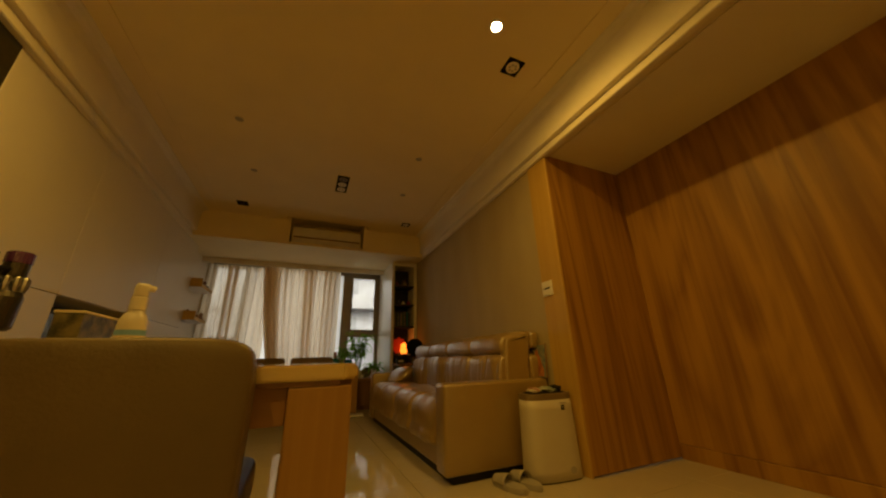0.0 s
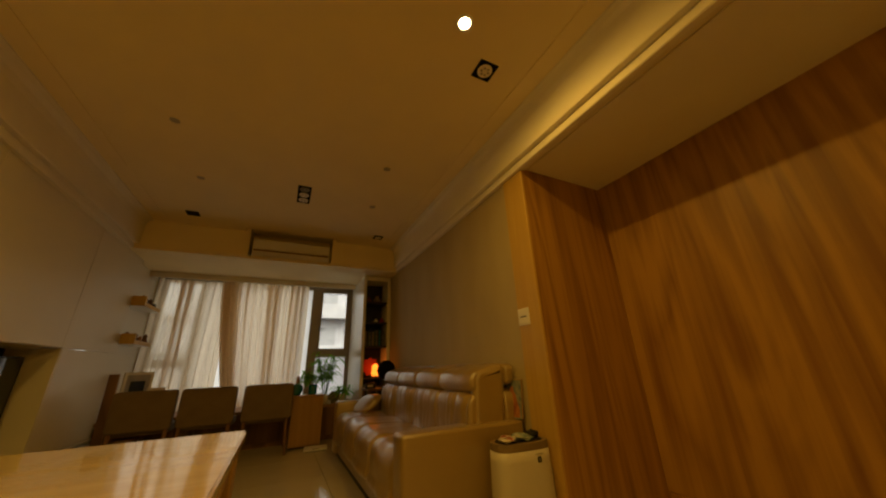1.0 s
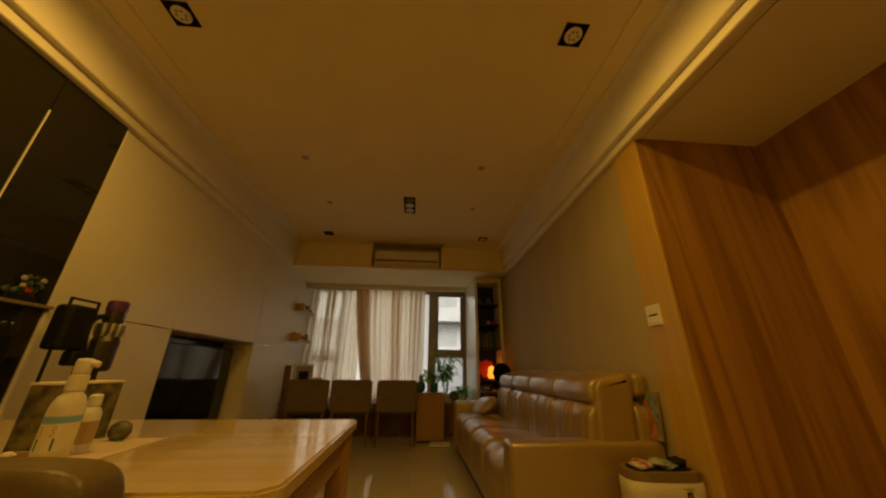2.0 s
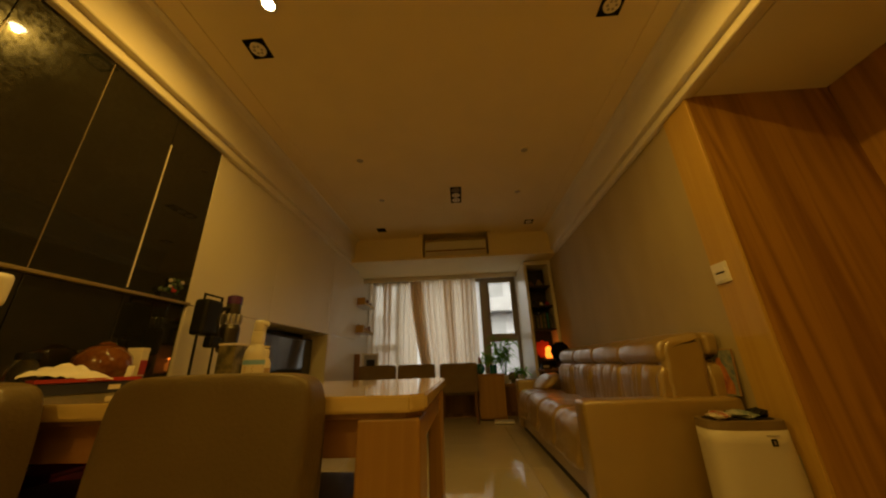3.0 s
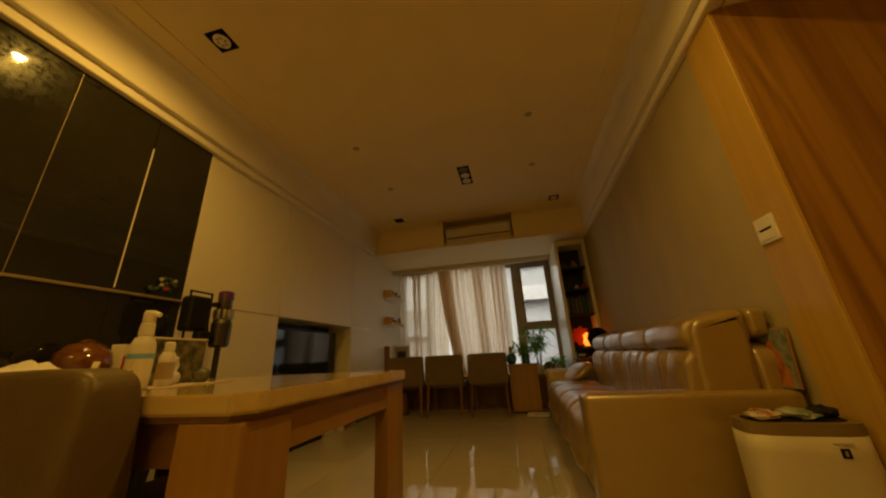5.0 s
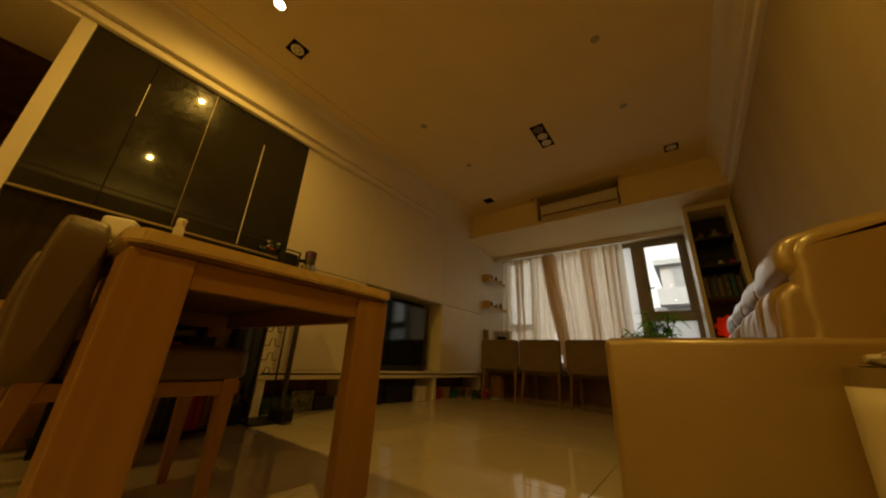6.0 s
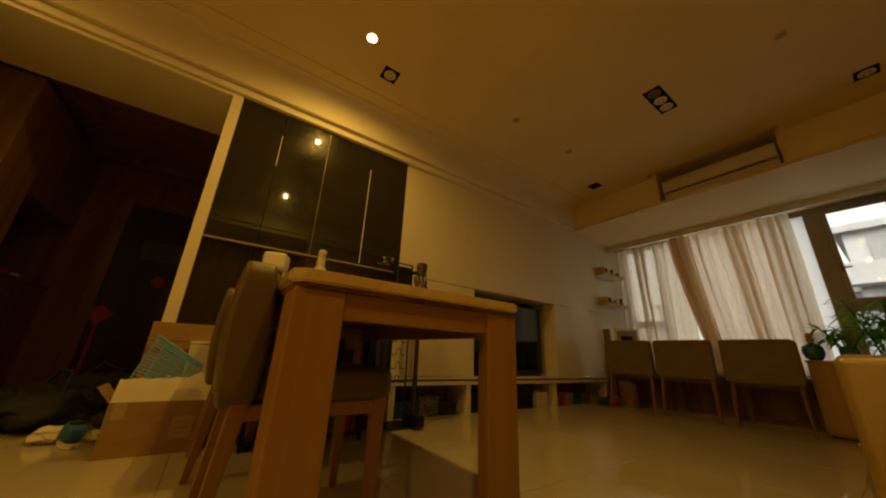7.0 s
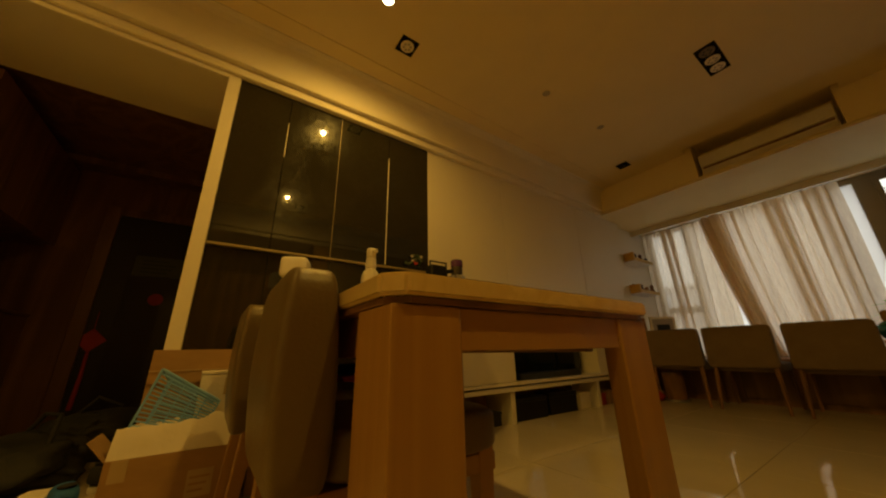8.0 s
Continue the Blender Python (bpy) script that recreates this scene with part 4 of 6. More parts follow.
# ---- window bench, curtain, bookcase ----
bench = thing("window_bench", "low brown wooden cabinet bench under the window", "cabinet", (0.0, 6.2, 0))
w = here(bench)
part("top", box(-1.47, 1.44, 5.82, 6.56, 0.435, 0.470, 0.004), M["wood_x"], bench, at=w)
part("body", box(-1.46, 1.43, 5.87, 6.55, 0.0, 0.435), M["walnut"], bench, at=w)
for k in range(6):
    part("door", box(-1.45 + k * 0.48, -0.976 + k * 0.48, 5.850, 5.869, 0.06, 0.428, 0.003), M["walnut"], bench, at=w)
cab = thing("side_cabinet", "plain wooden cabinet standing beside the chairs", "cabinet", (0.80, 5.85, 0))
w = here(cab)
part("body", box(0.60, 1.00, 5.48, 5.818, 0.02, 0.612, 0.003), M["oak_leg"], cab, at=w)
part("top", box(0.59, 1.01, 5.47, 5.818, 0.613, 0.635, 0.003), M["oak_leg"], cab, at=w)
part("door", box(0.605, 0.995, 5.462, 5.479, 0.04, 0.608, 0.002), M["oak_leg"], cab, at=w)
part("plinth", box(0.62, 0.98, 5.50, 5.80, 0.0, 0.02), M["black"], cab, at=w)


def curtain(x0, x1, y, z0, z1, folds, label, seed, sweep=0.0, depth=0.05, gather=1.0):
    """Hanging cloth: uneven folds, tight at one edge, each with its own depth, drifting a little on the way down."""
    t = thing("curtain", label, "curtain", ((x0 + x1) / 2, y, z1), group="window curtains")
    bm = bmesh.new()
    nx, nz = folds * 26, 18
    r = random.Random(seed)
    ph = [r.uniform(0, 6.28) for _ in range(5)]
    grid = []
    for i in range(nx + 1):
        u = i / nx
        a = 2 * math.pi * folds * u ** gather + 2.6 * math.sin(4.1 * u + ph[0]) + 1.7 * math.sin(9.7 * u + ph[1]) + 0.9 * math.sin(23 * u + ph[3])
        tight = max(0.0, noise.noise(Vector((u * folds * 0.42, seed, 3))) + 0.25)
        deep = depth * (0.38 + 1.05 * tight)
        col = []
        for j in range(nz + 1):
            v = j / nz
            wander = 0.9 * v * math.sin(7 * u + ph[2]) + 0.4 * math.sin(2.5 * v + ph[3] + 9 * u)
            d = deep * (0.6 + 0.5 * v) * math.sin(a + wander) + 0.35 * deep * math.sin(2.7 * a + ph[4] + 0.8 * v) + 0.010 * noise.noise(Vector((u * 60, v * 1.5, seed)))
            x = x0 + (x1 - x0) * u + sweep * (1 - u) ** 1.5 * v ** 1.4 + 1.10 * deep * math.cos(a + wander) * (0.55 + 0.45 * (1 - v))
            col.append(bm.verts.new((x - (x0 + x1) / 2, d, -(z1 - z0) * v)))
        grid.append(col)
    for i in range(nx):
        for j in range(nz):
            bm.faces.new((grid[i][j], grid[i + 1][j], grid[i + 1][j + 1], grid[i][j + 1]))
    part("drape", bm, M["curtain"], t, smooth=True)
    for i in range(0, folds + 1, 2):
        part("hook", box((x1 - x0) * (i / folds - 0.5) - 0.006, (x1 - x0) * (i / folds - 0.5) + 0.006, -0.006, 0.006, 0.0, 0.03), M["steel"], t)


curtain(-1.42, -0.47, 6.42, 0.485, 2.355, 9, "cream sheer linen curtain hanging in soft folds", 3, 0.0, 0.042)
curtain(-0.56, 0.675, 6.36, 0.485, 2.355, 15, "cream sheer linen curtain swept aside at its edge", 8, 0.26, 0.055, 0.85)
rail = thing("curtain_rail", "slim metal curtain rail under the beam", "curtain rail", (-0.3, 6.38, 2.39))
part("track", box(-1.15, 1.1, -0.03, 0.03, -0.006, 0.006), M["steel"], rail)
part("bracket", box(-0.02, 0.02, -0.02, 0.02, 0.006, 0.045), M["steel"], rail)

bk = thing("bookcase", "cream built-in bookcase with open dark shelves", "bookcase", (1.75, 6.0, 0))
w = here(bk)
BX0, BX1, BY0, BY1 = 1.50, 1.955, 5.52, 6.56
part("side_panel", box(BX0, BX0 + 0.045, BY0, BY1, 0, SOFFIT - 0.006, 0.003), M["lacquer"], bk, at=w)
part("side_panel", box(BX1 - 0.05, BX1, BY0, BY1, 0, SOFFIT - 0.006, 0.003), M["cream"], bk, at=w)
part("head_panel", box(BX0 + 0.046, BX1 - 0.051, BY0, BY1, 2.345, SOFFIT - 0.006), M["cream"], bk, at=w)
part("back_panel", box(BX0 + 0.046, BX1 - 0.051, BY0 + 0.36, BY0 + 0.38, 0, 2.344), M["door"], bk, at=w)
for z in (0.56, 0.78, 1.26, 1.63, 1.96):
    part("shelf", box(BX0 + 0.046, BX1 - 0.051, BY0 + 0.012, BY0 + 0.359, z, z + 0.028, 0.002), M["door"], bk, at=w)
part("door", box(BX0 + 0.048, BX1 - 0.053, BY0 + 0.002, BY0 + 0.018, 0.02, 0.555, 0.002), M["cream"], bk, at=w)
rnd = random.Random(11)
for z, top in ((1.288, 0.27), (0.588, 0.15)):
    x = BX0 + 0.06
    while x < BX1 - 0.09:
        t_, h = rnd.uniform(0.014, 0.034), rnd.uniform(top * 0.7, top)
        m = rnd.choice(["navy", "print", "leaf_dark", "black", "print", "teal", "grey", "olive"])
        b = thing("book", "upright book on the bookcase shelf", "book", (x + t_ / 2, BY0 + 0.14, z), group="books in the bookcase")
        part("cover", boxes((-t_ / 2, -t_ / 2 + 0.002, -0.08, 0.08, 0, h), (t_ / 2 - 0.002, t_ / 2, -0.08, 0.08, 0, h), (-t_ / 2 + 0.002, t_ / 2 - 0.002, -0.08, -0.078, 0, h)), M[m], b)
        part("pages", box(-t_ / 2 + 0.0025, t_ / 2 - 0.0025, -0.0775, 0.077, 0.003, h - 0.003), M["sheet"], b)
        x += t_ + 0.003
for x, z, r, m, lab in ((1.62, 1.988, 0.05, "amber", "amber glass ornament on the shelf"), (1.76, 1.988, 0.06, "brass", "metal ornament on the shelf"), (1.85, 1.658, 0.04, "red", "red jar on the shelf"), (1.66, 1.658, 0.05, "grey", "dark jar on the shelf"), (1.75, 1.658, 0.035, "white", "pale cup on the shelf")):
    o = thing("ornament", lab, "ornament", (x, BY0 + 0.15, z), group="shelf ornaments")
    part("body", lathe([(r * 0.6, 0), (r, r * 0.5), (r * 0.95, r), (r * 0.5, r * 1.6), (r * 0.4, r * 1.9)], 18), M[m], o, smooth=True)
    part("rim", lathe([(r * 0.42, r * 1.9), (r * 0.5, r * 1.95), (r * 0.5, r * 2.05), (r * 0.3, r * 2.05)], 18), M[m], o)

salt = thing("salt_lamp", "glowing orange salt lamp in the bookcase", "lamp", (1.76, BY0 + 0.12, 0.808))
part("base", lathe([(0.06, 0), (0.065, 0.02), (0.05, 0.03)], 18), M["walnut"], salt)
sl = lathe([(0.045, 0.031), (0.062, 0.07), (0.058, 0.13), (0.045, 0.18), (0.02, 0.205)], 14)
part("crystal", warp(sl, lambda c: c + 0.012 * noise.noise_vector(c * 22)), M["salt"], salt, "rough glowing orange salt crystal")
lamp = new("salt_lamp_light", bpy.data.lights.new("salt_lamp_light", "POINT"))
lamp.data.energy, lamp.data.color, lamp.data.shadow_soft_size = 0.25, (1.0, 0.20, 0.02), 0.012
lamp.location = (1.72, BY0 + 0.04, 1.03)
fan = thing("paper_fan", "round red paper decoration behind the salt lamp", "decoration", (1.70, BY0 + 0.22, 0.808))
part("disc", warp(lathe([(0.0, -0.008), (0.13, -0.004), (0.13, 0.004), (0.0, 0.008)], 36), lambda c: (c.x * (1 + 0.13 * math.sin(9 * math.atan2(c.y, c.x))), c.z + 0.02 * math.sin(18 * math.atan2(c.y, c.x)) * c.xy.length / 0.13, c.y * (1 + 0.13 * math.sin(9 * math.atan2(c.y, c.x))) + 0.17)), M["crepe"], fan)
part("stick", tube([(0, 0, 0), (0, 0, 0.06)], 0.006), M["walnut"], fan)

# ---- hallway things ----
shoe = thing("shoe_cabinet", "tall wooden hallway cabinet with an open dark niche", "cabinet", (-2.85, -0.7, 0))
w = here(shoe)
CX0, CX1, CY = HALL_END + 0.01, -2.10, -0.50
part("door", box(CX0, -2.86, CY - 0.02, CY, 0.08, 0.97, 0.002), M["walnut"], shoe, at=w)
part("door", box(-2.855, CX1, CY - 0.02, CY, 0.08, 0.97, 0.002), M["walnut"], shoe, at=w)
part("door", box(CX0, -2.86, CY - 0.02, CY, 1.62, SOFFIT - 0.03, 0.002), M["walnut"], shoe, at=w)
part("door", box(-2.855, -2.55, CY - 0.02, CY, 1.62, SOFFIT - 0.03, 0.002), M["walnut"], shoe, at=w)
part("side_panel", box(-2.55, CX1, CY - 0.40, CY - 0.001, 0.972, SOFFIT - 0.03, 0.002), M["walnut"], shoe, at=w)
part("counter", box(CX0, -2.552, CY - 0.40, CY + 0.01, 0.972, 1.0, 0.003), M["walnut"], shoe, at=w)
part("body", box(CX0, CX1, CY - 0.40, CY - 0.022, 0.0, 0.97), M["walnut"], shoe, at=w)
part("upper_body", box(CX0, -2.552, CY - 0.40, CY - 0.022, 1.62, SOFFIT - 0.03), M["walnut"], shoe, at=w)
part("niche_back", box(CX0, -2.552, CY - 0.40, CY - 0.385, 1.0, 1.62), M["walnut"], shoe, at=w)
for x, m, h in ((-3.0, "red", 0.06), (-2.8, "card", 0.08), (-3.2, "white", 0.05)):
    t = thing("hall_box", "small box on the hallway cabinet counter", "box", (x, CY - 0.12, 1.0), 12)
    part("body", box(-0.07, 0.07, -0.05, 0.05, 0, h * 0.75, 0.004), M[m], t)
    part("lid", box(-0.072, 0.072, -0.052, 0.052, h * 0.75 + 0.001, h, 0.003), M[m], t)

door = tagged(new("door_1"), "dark entrance door with a red knot and a grey plaque", "door", kind="structure")
DX = HALL_END
part("jamb", box(DX, DX + 0.05, -0.235, -0.13, 0, 2.1, 0.004), M["walnut"], door, "brown wooden door jamb")
part("frame", boxes((DX, DX + 0.04, 0.66, HALL_N, 0, 2.1), (DX, DX + 0.04, -0.13, HALL_N, 2.02, 2.1), bevel=0.004), M["walnut"], door)
part("leaf", box(DX, DX + 0.025, -0.13, 0.66, 0.005, 2.02, 0.003), M["door"], door)
part("handle", boxes((DX + 0.026, DX + 0.06, 0.56, 0.60, 0.98, 1.06), (DX + 0.06, DX + 0.075, 0.46, 0.60, 1.01, 1.03), bevel=0.003), M["steel"], door, "metal lever handle")
plq = thing("plaque", "grey-green framed plaque hanging on the entrance door", "sign", (DX + 0.026, 0.29, 1.41))
part("board", box(0.001, 0.012, -0.22, 0.22, 0, 0.21, 0.003), M["plaque"], plq)
for k in range(4):
    part("text_bar", box(0.0125, 0.014, -0.16, 0.05 + 0.03 * (k % 3), 0.035 + 0.04 * k, 0.05 + 0.04 * k), M["leaf_dark"], plq, "illegible line of writing")
knot = thing("red_knot", "red paper diamond with a long tassel on the door", "decoration", (DX + 0.026, -0.07, 0.78))
part("diamond", warp(box(0.001, 0.010, -0.075, 0.075, -0.075, 0.075, 0.002), lambda c: (c.x, (c.y - c.z) * 0.7071, (c.y + c.z) * 0.7071)), M["red"], knot)
part("cord", tube([(0.006, 0, 0.10), (0.006, 0, 0.26)], 0.003), M["red"], knot)
part("tassel", tube([(0.008, 0, -0.10), (0.010, 0.005, -0.3), (0.012, -0.004, -0.58)], 0.012, 8, 1.5), M["red"], knot)
knot2 = thing("red_charm", "round red paper charm on the entrance door", "decoration", (DX + 0.026, 0.30, 1.18))
part("disc", warp(lathe([(0.0, 0.001), (0.06, 0.001), (0.06, 0.007), (0, 0.009)], 16), lambda c: (c.z, c.x, c.y)), M["red"], knot2)


def lump(name, label, cat, at, size, mat, seed, rough=0.35, parts=()):
    t = thing(name, label, cat, at, seed * 37 % 360)
    bm = bmesh.new()
    bmesh.ops.create_icosphere(bm, subdivisions=4, radius=1)
    for v in bm.verts:
        q = v.co + rough * noise.noise_vector(v.co * 1.7 + Vector((seed, seed * 2, 0))) + 0.12 * noise.noise_vector(v.co * 5 + Vector((seed, 0, 0)))
        v.co = (q.x * size[0], q.y * size[1], max(0.0, (q.z * 0.5 + 0.42)) * size[2])
    part("body", bm, M[mat], t, smooth=True)
    return t


b1 = lump("black_bag", "black cloth bag slumped on the hallway floor", "bag", (-2.05, 0.17, 0), (0.28, 0.22, 0.26), "cloth_dark", 1)
part("strap", tube([(-0.15, 0, 0.2), (-0.08, 0.05, 0.33), (0.06, 0.05, 0.33), (0.14, 0, 0.2)], 0.012), M["cloth_dark"], b1)
b2 = lump("black_bag", "second black bag lying on the hallway floor", "bag", (-2.55, 0.30, 0), (0.3, 0.25, 0.30), "cloth_dark", 2)
part("strap", tube([(-0.15, 0, 0.22), (-0.05, 0.06, 0.36), (0.1, 0.05, 0.3)], 0.012), M["cloth_dark"], b2)
b3 = lump("black_bag", "dark crumpled jacket on the hallway floor", "clothing", (-2.3, -0.22, 0), (0.28, 0.2, 0.2), "grey", 3)
lump("pale_bag", "crumpled white plastic bag on the floor", "bag", (-1.60, 0.345, 0), (0.085, 0.075, 0.085), "sheet", 4)
lump("pale_bag", "crumpled cream paper bag on the floor", "bag", (-2.55, -0.02, 0), (0.16, 0.12, 0.15), "sheet", 5)


def shoe_at(x, y, turn, upper, label, group):
    s = thing("shoe", label, "shoe", (x, y, 0), turn, group=group)
    sole = [(0.045 * math.sin(a) * (1.0 if math.cos(a) > 0 else 0.82), 0.135 * math.cos(a)) for a in [k * math.pi / 9 for k in range(18)]]
    part("sole", prism(sole, 0.0, 0.025, 0.004), M["white"], s)
    part("upper", warp(cushion(-0.044, 0.044, -0.13, 0.125, 0.024, 0.115, 3, 10), lambda c: (c.x, c.y, 0.024 + (c.z - 0.024) * (0.55 if c.y > 0.02 else 1.0) )), M[upper], s, smooth=True)
    part("opening", lathe([(0.0, 0.112), (0.028, 0.112), (0.032, 0.119), (0.024, 0.119)], 14, 0, -0.065), M["cloth_dark"], s)


shoe_at(-1.50, 0.445, 108, "shoe_blue", "bright blue shoe lying on the hallway floor", "shoes in the hallway")
shoe_at(-1.83, 0.52, 80, "cloth_dark", "black shoe lying beside the bags", "shoes in the hallway")
shoe_at(-1.86, -0.05, 40, "cloth_dark", "black shoe lying on the hallway floor", "shoes in the hallway")
shoe_at(-2.62, -0.10, 20, "art", "reddish shoe lying on the hallway floor", "shoes in the hallway")

# ---- cartons ----
carton = thing("cardboard_box", "open brown cardboard box with a raised white flap", "box", (-1.22, 0.81, 0))
CBX0, CBX1, CBY0, CBY1 = -0.135, 0.10, -0.205, 0.205
for q in ((CBX1 - 0.006, CBX1, CBY0, CBY1, 0, 0.245), (CBX0, CBX0 + 0.006, CBY0, CBY1, 0, 0.245), (CBX0 + 0.006, CBX1 - 0.006, CBY0, CBY0 + 0.006, 0, 0.245), (CBX0 + 0.006, CBX1 - 0.006, CBY1 - 0.006, CBY1, 0, 0.245)):
    part("side", box(*q), M["card"], carton)
part("bottom", box(CBX0 + 0.006, CBX1 - 0.006, CBY0 + 0.006, CBY1 - 0.006, 0, 0.006), M["card"], carton)
flap = bmesh.new()
bmesh.ops.create_grid(flap, x_segments=20, y_segments=10, size=0.5)


def flap_form(c):
    """A torn paper-faced flap: creased, with a ragged upper edge."""
    y, f = c.x * (CBY1 - CBY0), c.y + 0.5
    z = f * (0.108 + 0.02 * noise.noise(Vector((y * 14, 0, 3))) + 0.035 * max(0.0, 1 - abs(y - 0.13) / 0.06))
    return CBX1 - 0.006 - 0.28 * z + 0.010 * f * noise.noise(Vector((y * 11, z * 9, 7))), y * (1 - 0.3 * z), 0.246 + z


flap_ob = part("flap", warp(flap, flap_form), M["sheet"], carton, "pale raised paper-faced flap")
flap_ob.modifiers.new("thickness", "SOLIDIFY").thickness = 0.004
part("flap", warp(box(-0.1, 0.1, -0.003, 0.003, 0.0, 0.12), lambda c: (c.x, CBY0 + c.y - 0.5 * c.z, 0.246 + c.z * 0.6)), M["card"], carton)
part("tape", box(CBX1, CBX1 + 0.0015, CBY0 + 0.02, CBY0 + 0.07, 0.17, 0.245), M["tape"], carton, "strip of parcel tape")
sticker = part("sticker", box(CBX1, CBX1 + 0.0015, 0.06, 0.15, 0.07, 0.17), M["tape"], carton, "pale shipping label")
for k in range(3):
    part("text_bar", box(CBX1 + 0.0016, CBX1 + 0.002, 0.07, 0.12 + 0.01 * k, 0.09 + 0.024 * k, 0.098 + 0.024 * k), M["card"], sticker)
crumple = bmesh.new()
bmesh.ops.create_grid(crumple, x_segments=24, y_segments=28, size=0.5)
warp(crumple, lambda c: (c.x * 0.17 - 0.03, c.y * 0.38, 0.325 + 0.05 * noise.noise(Vector((c.x * 4, c.y * 5, 1))) + 0.03 * noise.noise(Vector((c.x * 11, c.y * 12, 4)))))
wrap = part("packing_paper", crumple, M["sheet"], carton, "crumpled white packing paper")
tall = thing("cardboard_box", "tall flattened brown carton leaning on the cabinet", "box", (-1.375, 0.83, 0))
part("sheet", warp(box(-0.006, 0.006, -0.19, 0.19, 0, 0.655), lambda c: (c.x - 0.012 * c.z, c.y, c.z)), M["card"], tall)
part("fold", warp(box(-0.004, 0.004, -0.188, 0.188, 0.5, 0.652), lambda c: (c.x + 0.012 - 0.012 * c.z, c.y, c.z)), M["card"], tall)
part("tape", box(0.0125, 0.014, -0.19, 0.19, 0.555, 0.56), M["tape"], tall)
wbox = thing("white_carton", "white printed carton standing between the boxes", "box", (-1.31, 0.97, 0))
part("body", box(-0.035, 0.035, -0.12, 0.12, 0, 0.535, 0.003), M["sheet"], wbox)
part("lid", box(-0.037, 0.037, -0.122, 0.122, 0.536, 0.552, 0.003), M["sheet"], wbox)
part("print_bar", box(0.0355, 0.037, -0.02, 0.11, 0.44, 0.52), M["tape"], wbox, "plain printed patch")

# a basket of slim bars, tipped on its side
bas = thing("plastic_basket", "pale blue plastic basket with thin bars, tipped on its edge", "basket", (-1.235, 0.80, 0.255), 0)


def basket_at(u, v, depth):
    """A point of the tilted lattice side: u along the bars, v across them."""
    f = 1 - 0.30 * depth / 0.12
    y = (1 - v) * (-0.095 + 0.235 * u) + v * (-0.17 + 0.245 * u)
    z = (1 - v) * (0.315 - 0.15 * u) + v * (0.05 - 0.045 * u)
    return Vector((0.045 - depth - 0.06 * z, y * f - 0.02 * (1 - f), 0.12 + (z - 0.12) * f))


def basket_bar(name, ends, r, parent):
    return part(name, tube([basket_at(*e) for e in ends], r, 6), M["blue"], parent)


basket_bar("rim", [(0, 0, 0), (1, 0, 0), (1, 1, 0), (0, 1, 0), (0, 0, 0)], 0.006, bas)
basket_bar("base_rim", [(0, 0, 0.12), (1, 0, 0.12), (1, 1, 0.12), (0, 1, 0.12), (0, 0, 0.12)], 0.005, bas)
for u, v in ((0, 0), (1, 0), (1, 1), (0, 1)):
    basket_bar("corner_post", [(u, v, 0), (u, v, 0.12)], 0.005, bas)
for k in range(15):
    v = (k + 1) / 16
    basket_bar("bar", [(0, v, 0), (1, v, 0)], 0.0028, bas)
    basket_bar("bar", [(0, v, 0.12), (1, v, 0.12)], 0.0026, bas)
for k in range(4):
    basket_bar("band", [((k + 1) / 5, 0, 0), ((k + 1) / 5, 1, 0)], 0.0032, bas)
for k in range(9):
    basket_bar("side_bar", [(0, 0, 0.012 * (k + 1)), (1, 0, 0.012 * (k + 1))], 0.0026, bas)

# ---- sofa end: purifier, slippers, painting ----
pur = thing("air_purifier", "white tapered air purifier with a brown top", "air purifier", (1.765, 2.155, 0), -6)


def purifier_shape(z0, z1, grow=0.0):
    n, rows = 36, []
    bm = bmesh.new()
    for i in range(9):
        z = z0 + (z1 - z0) * i / 8
        f = z / 0.50
        hx, hy = 0.178 + 0.012 * (1 - f) + grow, 0.095 + 0.012 * (1 - f) + grow
        ring = []
        for k in range(n):
            a = 2 * math.pi * k / n
            cx, cy = math.cos(a), math.sin(a)
            s = (abs(cx) ** 3.6 + abs(cy) ** 3.6) ** (-1 / 3.6)
            ring.append(bm.verts.new((cx * s * hx, cy * s * hy, z)))
        rows.append(ring)
    for a, b in zip(rows, rows[1:]):
        for k in range(n):
            bm.faces.new((a[k], a[(k + 1) % n], b[(k + 1) % n], b[k]))
    bm.faces.new(rows[0]), bm.faces.new(rows[-1])
    return bm


shell = part("body", purifier_shape(0.008, 0.468), M["casing"], pur)
for face in shell.data.polygons:
    face.use_smooth = len(face.vertices) == 4
part("base", purifier_shape(0.0, 0.0075, -0.006), M["black"], pur)
part("top_band", purifier_shape(0.469, 0.508, -0.001), M["olive"], pur, "olive-brown top band with the air outlet")
part("outlet", purifier_shape(0.5085, 0.512, -0.03), M["black"], pur)
badge = part("badge", box(0.058, 0.083, -0.0985, -0.0955, 0.405, 0.435, 0.001), M["black"], pur, "small dark square badge")
part("badge_mark", box(0.067, 0.074, -0.0995, -0.0986, 0.412, 0.428), M["steel"], badge)
part("text_bar", box(0.045, 0.10, -0.0975, -0.0957, 0.446, 0.450), M["slipper"], pur)
part("mark", warp(lathe([(0.018, 0), (0.020, 0.0), (0.020, 0.002), (0.018, 0.002)], 20), lambda c: (0.085 + c.x * 1.1, -0.1045 - c.z, 0.06 + c.y)), M["slipper"], pur)
part("side_slot", box(0.181, 0.185, -0.05, 0.05, 0.1, 0.36), M["slipper"], pur)
